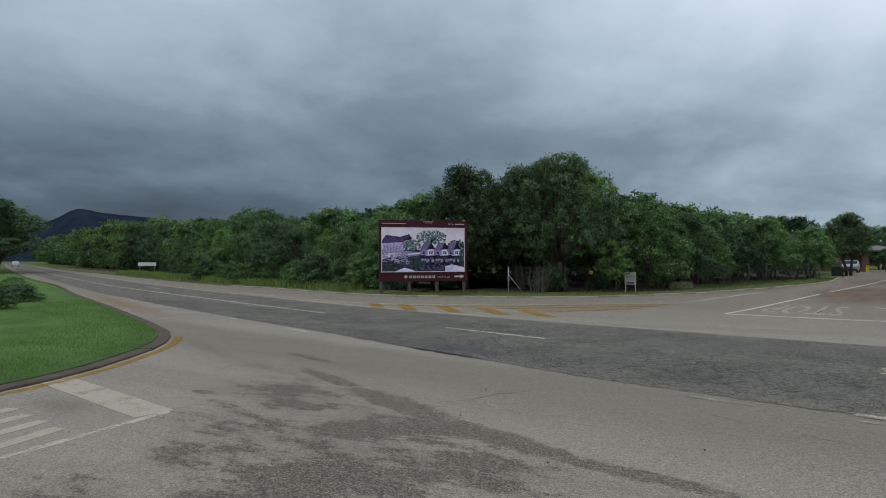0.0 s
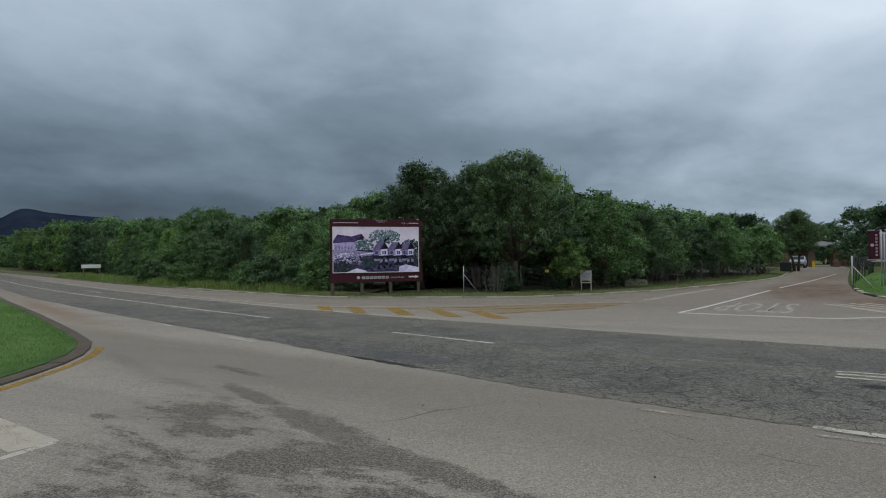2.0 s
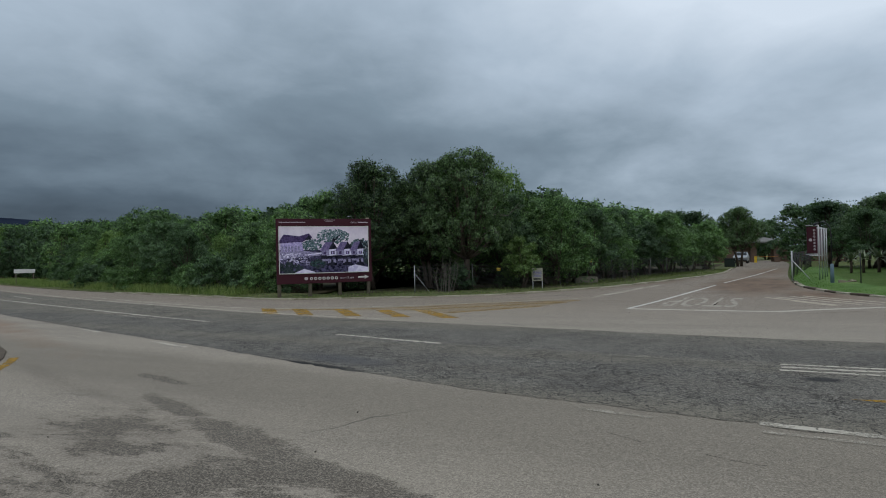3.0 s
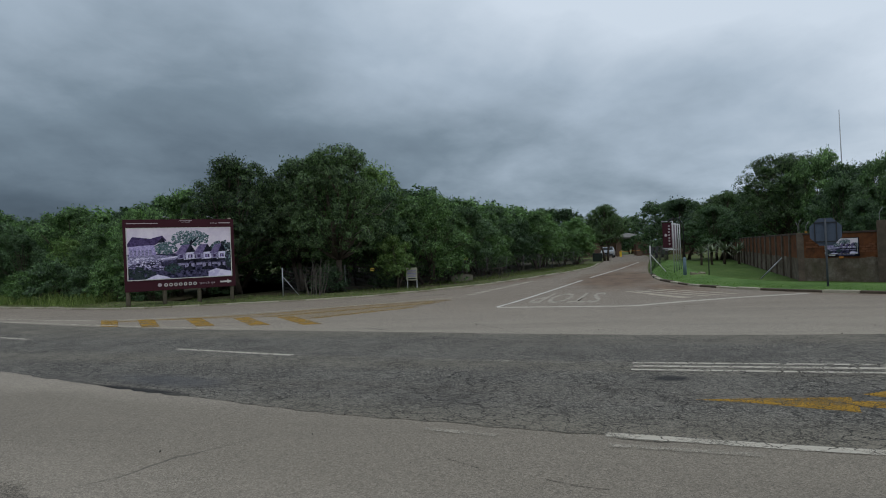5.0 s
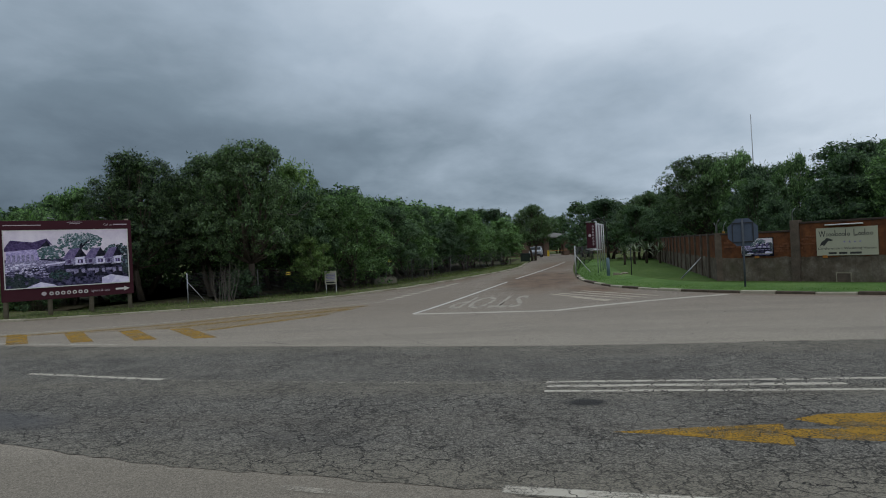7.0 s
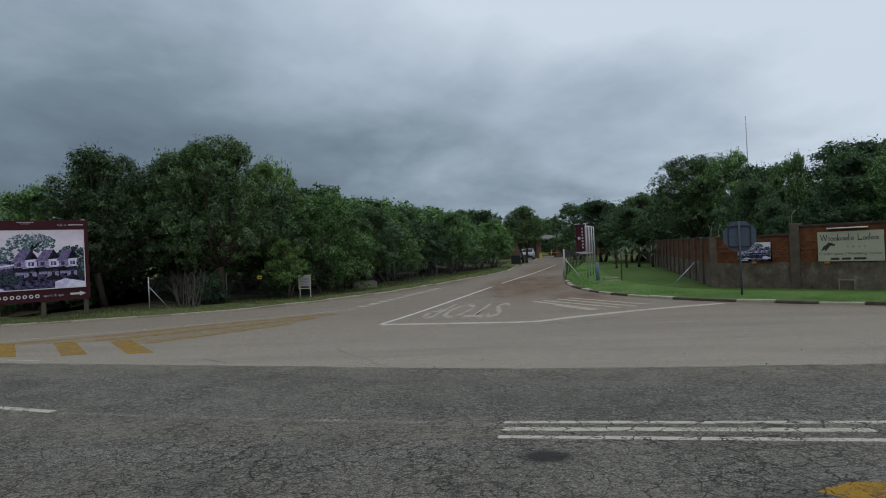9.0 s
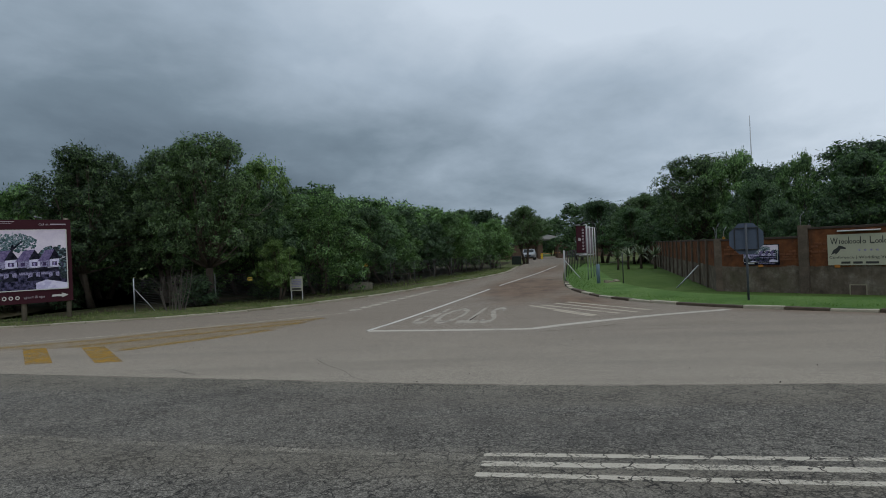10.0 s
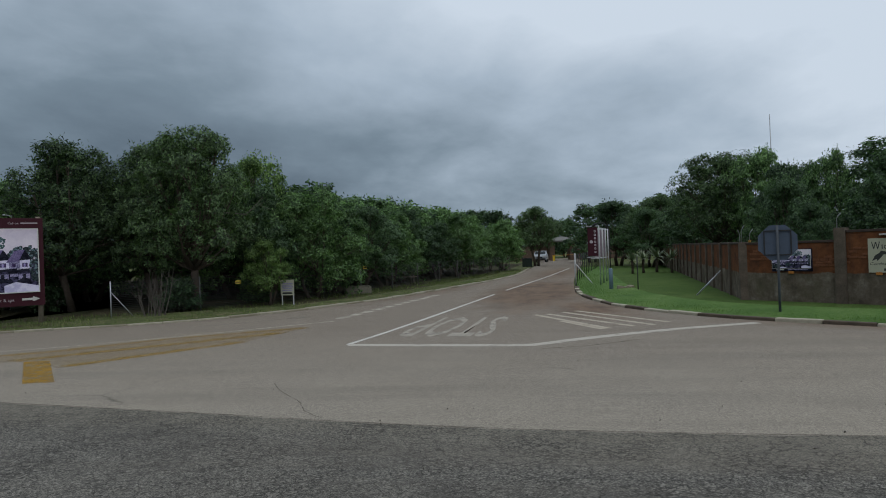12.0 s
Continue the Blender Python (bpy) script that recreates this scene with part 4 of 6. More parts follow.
def woods(spots, kinds, lo, hi, group, wide=(0.9, 1.15), jitter=0.5):
    for x, y in spots:
        plant(rnd.choice(kinds), x + rnd.uniform(-jitter, jitter), y + rnd.uniform(-jitter, jitter), rnd.uniform(lo, hi), rnd.uniform(0, 360), rnd.uniform(*wide), group)


# left of the billboard, along the main road
LINE = "trees along the main road"


def canopy(spots, kinds, lo, hi, wide=(0.9, 1.2), jitter=0.6):
    """Bush that grows taller along the road toward the hill: lo and hi are shares of its height there."""
    for x, y in spots:
        tall = np.interp(x, (-420, -165, -100, -54, -30, -20), (17, 11.4, 8.2, 6.0, 4.9, 4.4))
        plant(rnd.choice(kinds), x + rnd.uniform(-jitter, jitter), y + rnd.uniform(-jitter, jitter), tall * rnd.uniform(lo, hi), rnd.uniform(0, 360), rnd.uniform(*wide), LINE)


row = smooth_line([(-54, 35.5), (-40, 28.6), (-33, 26), (-26, 24.2), (-21, 24)], 3.2)
canopy(row, ["mid", "dark", "bright", "mid2", "dark"], 0.50, 0.92, (0.8, 1.1))
canopy(offset_line(row, 3.6), ["dark", "mid2", "dark", "mid"], 0.78, 1.14, (0.85, 1.1))
canopy(offset_line(row[::2], 8.0), ["far", "far2"], 1.0, 1.18, (1.0, 1.3))
row = smooth_line([(-98, 57), (-75, 46.5), (-58, 38.5)], 4.6)
canopy(row, ["far", "far2", "far3", "far2"], 0.70, 0.96, (0.8, 1.1), 0.9)
canopy(offset_line(row, 5.0), ["far", "far2"], 0.94, 1.12, (0.9, 1.2), 0.9)
row = smooth_line([(-165, 87), (-130, 71.5), (-104, 60)], 6.0)
canopy(row, ["far", "far2", "far3", "far"], 0.72, 0.98, (0.8, 1.1), 0.9)
canopy(offset_line(row, 6.0), ["far", "far2"], 0.92, 1.10, (0.9, 1.2), 0.9)
canopy(smooth_line([(-420, 207), (-250, 130), (-175, 94)], 13), ["far2", "far"], 0.75, 0.95, (1.2, 1.6), 1.5)
woods(smooth_line([(-56, 35), (-39.4, 27.3), (-33, 24.8), (-25, 22.8), (-20, 22.6)], 2.0), ["bush", "bush2", "bush", "bush"], 1.2, 2.3, "thicket along the main road")
# behind the billboard and the big trees
FENCED = "trees behind the fence"
for k, x, y, h, w in (("big", -11.9, 25.4, 7.0, 0.92), ("big2", -17.4, 26.0, 6.9, 0.95), ("big2", -14.7, 27.2, 6.9, 0.9), ("mid", -20.6, 25.5, 5.5, 0.85), ("dark", -22.5, 28.0, 5.4, 0.9),
                      ("bright", -12.2, 32.3, 6.9, 0.8), ("bright", -9.5, 26.6, 2.6, 1.0), ("far2", -16.5, 31.5, 6.4, 1.1), ("far2", -10.4, 34.0, 5.6, 1.0), ("dark", -10.7, 28.4, 5.0, 0.85), ("far2", -21, 31.5, 6.2, 1.2)):
    plant(k, x, y, h, rnd.uniform(0, 360), w, FENCED)
# along the entrance fence
row = smooth_line([(-9.6, 30.5), (-8.8, 35), (-7.4, 40), (-5.2, 47), (-3.0, 54), (-0.9, 60)], 2.6)
woods(row, ["mid", "mid2", "mid", "dark", "mid", "mid2"], 3.5, 4.8, "trees along the entrance fence", (0.85, 1.15), 0.9)
woods(offset_line(row, 3.4), ["far", "far2", "far"], 4.8, 5.6, "trees along the entrance fence")
woods(offset_line(row, 7.5), ["far2", "far"], 5.6, 6.4, "trees along the entrance fence", (1.1, 1.4))
woods([(-12.6, 24.5), (-10.8, 30), (-18.5, 25.5), (-21.5, 25), (-11, 27.6)], ["bush2"], 0.8, 1.3, "undergrowth behind the fence")
# round the gate and behind the boundary wall
woods([(-2, 76), (-5, 84), (14, 90), (20, 84), (9, 126), (2, 126), (19, 112), (26, 100), (5.5, 118), (8, 122), (3.5, 116)], ["far2"], 6.2, 7.4, "trees round the gate", (1.0, 1.3))
for k, x, y, h, w in (("round", 1.75, 69.6, 6.2, 1.1), ("dark", 9.3, 64, 6.1, 1.35), ("round", 12.0, 59, 6.0, 1.2), ("dark", 10.7, 55.5, 4.8, 1.25), ("far2", 8.4, 79, 6.8, 1.2), ("far2", 14.5, 66, 6.6, 1.2), ("far2", 16.5, 54, 6.2, 1.2), ("dark", 12.6, 50, 5.4, 1.15),
                      ("round", 11.5, 39.5, 6.8, 1.0), ("far2", 13.4, 44, 4.6, 0.9), ("mid", 12.9, 37.5, 6.8, 0.62), ("dark", 13.6, 34.2, 5.5, 0.85), ("mid", 13.3, 30.6, 5.6, 0.42), ("dark", 11.6, 30.4, 4.4, 0.9),
                      ("dark", 14.9, 28.5, 5.2, 0.9), ("dark", 13.2, 26.4, 4.0, 0.95), ("mid2", 15.9, 25.2, 5.6, 0.9), ("dark", 11.0, 26.6, 3.2, 0.75), ("dark", 10.3, 24.8, 2.5, 0.7), ("dark", 18.5, 21.5, 5.6, 0.95),
                      ("dark", 17, 33, 6.2, 1.2), ("dark", 20.5, 27, 6.4, 1.2), ("dark", 22, 20, 6.2, 1.1)):
    plant(k, x, y, h, rnd.uniform(0, 360), w, "trees behind the wall")
woods([(-23.5, 5.2), (-26, 7.0), (-29, 8.6), (-24.8, 2.8), (-33, 10.4), (-38, 12)], ["bush", "bush2"], 0.65, 0.9, "bushes on the corner", (1.5, 2.0))
woods([(-97, 35.5), (-110, 41), (-124, 46.5), (-92, 32), (-140, 53), (-106, 36)], ["dark", "dark", "mid"], 9.2, 10.6, "trees across the road", (1.3, 1.6))


# ---- boundary wall ----
def wall_run(name, a, b, z1, pier_step, pier_high, label, first=True, pier=0.14, proud=0.06):
    a, b = Vector((*a, 0)), Vector((*b, 0))
    d = (b - a)
    n = max(1, round(d.length / pier_step))
    ang = math.degrees(math.atan2(d.y, d.x))
    w = thing(name, pose(a.x, a.y, 0, 0, 0, ang), label, "wall", kind="structure")
    step = d.length / n
    for k in range(n):
        bm = bmesh.new()
        box(bm, k * step + pier, (k + 1) * step - pier, 0.04, 0.2, -0.15, z1, 0.008)
        part("panel", bm, M_WALL, w)
        bm = bmesh.new()
        box(bm, k * step + pier, (k + 1) * step - pier, 0.01, 0.23, z1, z1 + 0.07, 0.012)
        part("coping", bm, M_CAP, w)
    for k in range(0 if first else 1, n + 1):
        bm = bmesh.new()
        box(bm, k * step - pier, k * step + pier, -proud, 0.22 + proud, -0.15, pier_high, 0.012)
        part("pier", bm, M_CONC, w)
    return w


wall_run("wall_side", (12.55, 60.5), (7.5, 23.75), 1.78, 2.0, 1.84, "boundary wall with terracotta upper panels and grey piers", True, 0.09, 0.03)
wall_run("wall_front", (7.5, 23.75), (9.55, 21.75), 1.76, 2.9, 1.95, "boundary wall with terracotta paint over bare grey plaster", False)
wall_run("wall_front_high", (9.55, 21.75), (16.5, 14.9), 2.02, 3.25, 2.16, "taller boundary wall section in terracotta and grey")


# ---- woodland floor, grasses ----
bm = bmesh.new()
band(bm, between(verge, lambda q: q[0] > -170 and q[1] < 84), 40.0, 1.6, 0.02)
tagged(part("woodland_floor", bm, M_SOIL), "dark leaf litter under the trees", "ground", kind="structure")


def grass(name, spots, low, high, wide, lean, label, seed, mat=None):
    """Single blades at given spots of the plan: rows of x, y, z."""
    rng = np.random.default_rng(seed)
    n = len(spots)
    h = rng.uniform(low, high, n)
    a = rng.uniform(0, math.tau, n)
    side = np.stack([np.cos(a), np.sin(a), 0 * a], 1) * wide * rng.uniform(0.6, 1.4, (n, 1))
    b = rng.uniform(0, math.tau, n)
    tip = np.stack([np.cos(b) * lean * h, np.sin(b) * lean * h, h], 1)
    v = np.stack([spots - side, spots + side, spots + tip], 1).reshape(-1, 3)
    ob = new(name, mesh_np(name, v, np.arange(3 * n).reshape(-1, 3), mat or M_BLADE))
    return tagged(ob, label, "grass", kind="stuff")


def along_line(line, lo, hi, n, z, seed, clump=0.0):
    rng = np.random.default_rng(seed)
    line = np.asarray(line, float)
    run = np.r_[0, np.cumsum(np.linalg.norm(np.diff(line, axis=0), axis=1))]
    if clump:
        c = rng.uniform(0, run[-1], max(4, int(run[-1] / clump)))
        s = np.clip(rng.choice(c, n) + rng.normal(0, 0.5, n), 0, run[-1])
    else:
        s = rng.uniform(0, run[-1], n)
    g = np.gradient(line, axis=0)
    g /= np.linalg.norm(g, axis=1)[:, None]
    nrm = np.stack([-g[:, 1], g[:, 0]], 1)
    o = rng.uniform(lo, hi, n)
    x, y = [np.interp(s, run, line[:, k]) + np.interp(s, run, nrm[:, k]) * o for k in (0, 1)]
    return np.stack([x, y, np.full(n, z)], 1)


west = between(verge, lambda q: -75 < q[0] < -22.5)
grass("tall_grass", along_line(west, 1.0, 4.0, 30000, 0.02, 5, 0.9), 0.2, 0.6, 0.012, 0.3, "tall seeding grass along the bush edge", 6, M_TALL)
grass("verge_grass", along_line(between(verge, lambda q: q[0] > -75 and q[1] < 60), 0.2, 3.0, 34000, 0.02, 7, 0.5), 0.025, 0.10, 0.008, 0.5, "short rough grass on the verge", 8)
grass("lawn_grass_edge", along_line(kr, 0.17, 2.3, 26000, 0.09, 9), 0.025, 0.06, 0.006, 0.5, "short lawn blades along the entrance kerb", 10, M_LAWN)
grass("lawn_grass_corner", along_line(between(ll, lambda q: q[0] > -26 and q[1] > -4), 0.3, 5.5, 34000, 0.07, 11), 0.02, 0.055, 0.006, 0.5, "short lawn blades on the corner", 12, M_LAWN)
grass("back_grass", along_line(between(verge, lambda q: q[0] > -16.5 and q[1] < 50), 2.2, 4.5, 4000, 0.02, 13, 0.8), 0.05, 0.18, 0.010, 0.4, "shaded grass along the fence", 14)

# loose stones and twigs on the asphalt
rng = random.Random(8)
bm = bmesh.new()
for _ in range(110):
    x, y = rng.uniform(-8, 6), rng.uniform(-3, 15)
    r = rng.uniform(0.004, 0.011)
    m = pose(x, y, r * 0.4, rng.uniform(0, 360), rng.uniform(0, 360), 0) @ Matrix.Diagonal((r * rng.uniform(1, 2), r, r * 0.7, 1))
    bmesh.ops.create_icosphere(bm, subdivisions=1, radius=1.0, matrix=m)
tagged(part("road_grit", bm, plain("grit", (0.07, 0.06, 0.05), 0.9, 0.5, 30)), "scattered small stones and grit on the asphalt", "stones", kind="stuff")


# ---- printed pictures ----
def print_material(name, a, b, scale):
    def build(t):
        n = t.noise(scale, 6, 0.75, world=False)
        return t.ramp(n, (0.42, a), (0.57, b))
    return material(name, build, 0.9, 0.05)


P_SKY = print_material("print_sky", (0.62, 0.54, 0.64), (0.76, 0.68, 0.75), 0.7)
P_ROOF = print_material("print_roof", (0.040, 0.026, 0.075), (0.105, 0.075, 0.175), 9)
P_ROOFL = print_material("print_roof_light", (0.11, 0.085, 0.19), (0.22, 0.175, 0.32), 14)
P_WALLS = print_material("print_wall", (0.26, 0.21, 0.44), (0.54, 0.47, 0.70), 12)
P_TEAL = print_material("print_foliage", (0.075, 0.12, 0.145), (0.19, 0.25, 0.275), 19)
P_TEALD = print_material("print_foliage_dark", (0.02, 0.05, 0.055), (0.09, 0.15, 0.15), 25)
P_PALET = print_material("print_foliage_pale", (0.20, 0.26, 0.28), (0.36, 0.41, 0.43), 25)
P_BUSH = print_material("print_bush", (0.012, 0.018, 0.02), (0.055, 0.07, 0.075), 20)
P_WATER = print_material("print_water", (0.008, 0.009, 0.018), (0.10, 0.09, 0.17), 7)
P_PALE = print_material("print_pale", (0.50, 0.46, 0.66), (0.72, 0.68, 0.82), 3)
P_STONE = print_material("print_stone", (0.09, 0.08, 0.16), (0.40, 0.36, 0.53), 34)
P_DARK = print_material("print_dark", (0.008, 0.008, 0.014), (0.03, 0.03, 0.045), 6)
P_WHITE = plain("print_white", (0.58, 0.56, 0.53), 0.5, 0.08, 3)
P_GREYT = plain("print_grey", (0.42, 0.36, 0.38), 0.5, 0.08, 3)
P_CREAM = plain("cream_board", (0.40, 0.385, 0.285), 0.8, 0.12, 2)
P_INK = plain("dark_ink", (0.035, 0.035, 0.032), 0.6, 0.1, 3)
P_ORANGE = plain("orange_plate", (0.42, 0.16, 0.03), 0.6, 0.15, 3)


def printed(parent, name, pts, mat, x0, z0, w, h, y, label=""):
    """A flat printed shape on an upright board that faces -y: pts as shares of its width and, from the top, of its height."""
    bm = bmesh.new()
    vs = [bm.verts.new((x0 + u * w, y, z0 + (1 - v) * h)) for u, v in pts]
    f = bm.faces.new(vs)
    f.normal_update()
    if f.normal.y > 0:
        f.normal_flip()
    bmesh.ops.triangulate(bm, faces=[f])
    return part(name, bm, mat, parent, label)


def ragged(cx, cy, rx, ry, n, seed, amp=0.2):
    r = random.Random(seed)
    return [(cx + rx * math.cos(k * math.tau / n) * (1 + r.uniform(-amp, amp)), cy + ry * math.sin(k * math.tau / n) * (1 + r.uniform(-amp, amp))) for k in range(n)]


def rect(u0, v0, u1, v1):
    return [(u0, v0), (u1, v0), (u1, v1), (u0, v1)]


def disc(cx, cy, r, squash=1.0, n=14):
    return [(cx + r * math.cos(k * math.tau / n), cy + r * squash * math.sin(k * math.tau / n)) for k in range(n)]


def chalet_photo(parent, x0, z0, w, h, y, n=0.0009):
    """A printed holiday photo: lodge, trees, three chalets on stilts and their reflections in dark water."""
    lay = [y]
    rr = random.Random(17)

    def put(name, shapes, mat):
        lay[0] -= n
        bm = bmesh.new()
        for k, pts in enumerate(shapes):
            pts = [(min(max(u, 0), 1), min(max(v, 0), 1)) for u, v in pts]
            try:
                f = bm.faces.new([bm.verts.new((x0 + u * w, lay[0] - k * 0.000004, z0 + (1 - v) * h)) for u, v in pts])
            except ValueError:
                continue
            f.normal_update()
            if f.normal.y > 0:
                f.normal_flip()
        part(name, bm, mat, parent)["kind"] = "stuff"

    def scatter(u0, u1, v0, v1, count, size, tall=1.6, amp=0.4):
        return [ragged(rr.uniform(u0, u1), rr.uniform(v0, v1), size * rr.uniform(0.5, 1.2), size * tall * rr.uniform(0.5, 1.2), 7, rr.random(), amp) for _ in range(count)]

    def dome(cu, cv, ru, rv, count, size):
        out = []
        for _ in range(count):
            a, q = rr.uniform(0, math.tau), rr.uniform(0, 1) ** 0.5
            out.append(ragged(cu + ru * q * math.cos(a), cv + rv * q * math.sin(a), size * rr.uniform(0.5, 1.2), size * 1.7 * rr.uniform(0.5, 1.2), 7, rr.random(), 0.4))
        return out

    put("printed_sky", [rect(0, 0, 1, 0.6)], P_SKY)
    put("printed_water", [rect(0, 0.50, 1, 1)], P_WATER)
    put("printed_tree", dome(0.60, 0.22, 0.18, 0.15, 190, 0.012), P_TEALD)
    put("printed_leaves", dome(0.59, 0.20, 0.18, 0.14, 170, 0.008), P_TEAL)
    put("printed_leaves", dome(0.58, 0.17, 0.17, 0.12, 110, 0.0055), P_PALET)
    put("printed_trunk", [[(0.57, 0.42), (0.60, 0.24), (0.615, 0.24), (0.60, 0.42)], [(0.60, 0.30), (0.67, 0.18), (0.675, 0.19), (0.61, 0.33)]], P_DARK)
    put("printed_tree", dome(0.36, 0.40, 0.11, 0.12, 120, 0.012), P_TEALD)
    put("printed_leaves", dome(0.35, 0.38, 0.10, 0.10, 70, 0.010), P_TEAL)
    put("printed_tree", dome(0.92, 0.42, 0.13, 0.14, 80, 0.018), P_BUSH)
    put("printed_leaves", dome(0.91, 0.38, 0.12, 0.10, 50, 0.009), P_TEAL)
    put("printed_wall", [[(0.02, 0.30), (0.25, 0.33), (0.27, 0.55), (0.02, 0.56)]], P_WALLS)
    put("printed_window", [rect(0.03 + 0.035 * k, 0.42, 0.052 + 0.035 * k, 0.53) for k in range(6)], P_STONE)
    put("printed_roof", [[(0.0, 0.33), (0.055, 0.17), (0.22, 0.21), (0.33, 0.15), (0.37, 0.26), (0.33, 0.25), (0.25, 0.34), (0.22, 0.33), (0.0, 0.36)]], P_ROOF)
    put("printed_gable", [[(0.28, 0.29), (0.33, 0.18), (0.355, 0.28)]], P_DARK)
    put("printed_terrace", [[(0, 0.54), (0.28, 0.52), (0.48, 0.57), (0.44, 0.63), (0.2, 0.64), (0, 0.72)]], P_STONE)
    put("printed_rail", [[(0.28, 0.60), (0.50, 0.55), (0.51, 0.57), (0.29, 0.63)]], P_PALE)
    put("printed_rocks", scatter(0.0, 0.30, 0.56, 0.76, 70, 0.012, 1.2), P_PALE)
    put("printed_rocks", scatter(0.0, 0.34, 0.60, 0.84, 70, 0.013, 1.2), P_STONE)
    put("printed_bush", dome(0.10, 0.88, 0.14, 0.12, 70, 0.018) + dome(0.43, 0.80, 0.09, 0.09, 50, 0.016), P_BUSH)
    put("printed_leaves", dome(0.42, 0.78, 0.08, 0.07, 30, 0.008) , P_TEALD)
    for u, s in ((0.545, 1.0), (0.715, 0.95), (0.865, 0.85)):
        put("printed_reflection", [rect(u - 0.01 * s, 0.705, u + 0.08 * s, 0.80), rect(u - 0.075 * s, 0.70, u - 0.012 * s, 0.745)], P_STONE)
        put("printed_ripple", [[(u - 0.02 * s, 0.81), (u + 0.03 * s, 0.76), (u + 0.09 * s, 0.79), (u + 0.09 * s, 0.84), (u - 0.02 * s, 0.84)], rect(u + 0.025 * s, 0.71, u + 0.05 * s, 0.77)], P_DARK)
        put("printed_side", [rect(u - 0.08 * s, 0.51, u + 0.003 * s, 0.63)], P_STONE)
        put("printed_front", [[(u + 0.003 * s, 0.49), (u + 0.085 * s, 0.48), (u + 0.085 * s, 0.61), (u + 0.003 * s, 0.62)]], P_PALE)
        put("printed_window", [rect(u + 0.022 * s, 0.535, u + 0.065 * s, 0.60), rect(u - 0.06 * s, 0.54, u - 0.03 * s, 0.60)], P_ROOF)
        put("printed_curtain", [rect(u + 0.034 * s, 0.545, u + 0.048 * s, 0.60)], P_WALLS)
        put("printed_roof", [[(u - 0.105 * s, 0.53), (u - 0.035 * s, 0.345), (u + 0.047 * s, 0.33), (u + 0.0 * s, 0.51)]], P_ROOFL)
        put("printed_gable", [[(u - 0.004 * s, 0.50), (u + 0.047 * s, 0.33), (u + 0.10 * s, 0.485), (u + 0.085 * s, 0.485), (u + 0.012 * s, 0.495)]], P_DARK)
        put("printed_deck", [[(u - 0.09 * s, 0.625), (u + 0.09 * s, 0.61), (u + 0.10 * s, 0.655), (u - 0.09 * s, 0.70)]], P_DARK)
        put("printed_rail", [[(u - 0.02 * s, 0.625), (u + 0.095 * s, 0.612), (u + 0.095 * s, 0.622), (u - 0.02 * s, 0.636)]], P_PALE)
    put("printed_tree", dome(0.985, 0.64, 0.05, 0.20, 50, 0.016), P_BUSH)
    put("printed_leaves", dome(0.98, 0.60, 0.05, 0.17, 25, 0.009), P_TEAL)
    put("printed_path", [[(0.76, 0.88), (0.84, 0.83), (1.0, 0.90), (1.0, 1.0), (0.76, 1.0)], [(0.14, 1.0), (0.27, 0.90), (0.38, 0.96), (0.40, 1.0)]], P_PALE)
    put("printed_edge", [rect(0, 0, 1, 0.012), rect(0, 0.985, 1, 1), rect(0, 0, 0.008, 1), rect(0.992, 0, 1, 1)], P_WHITE)


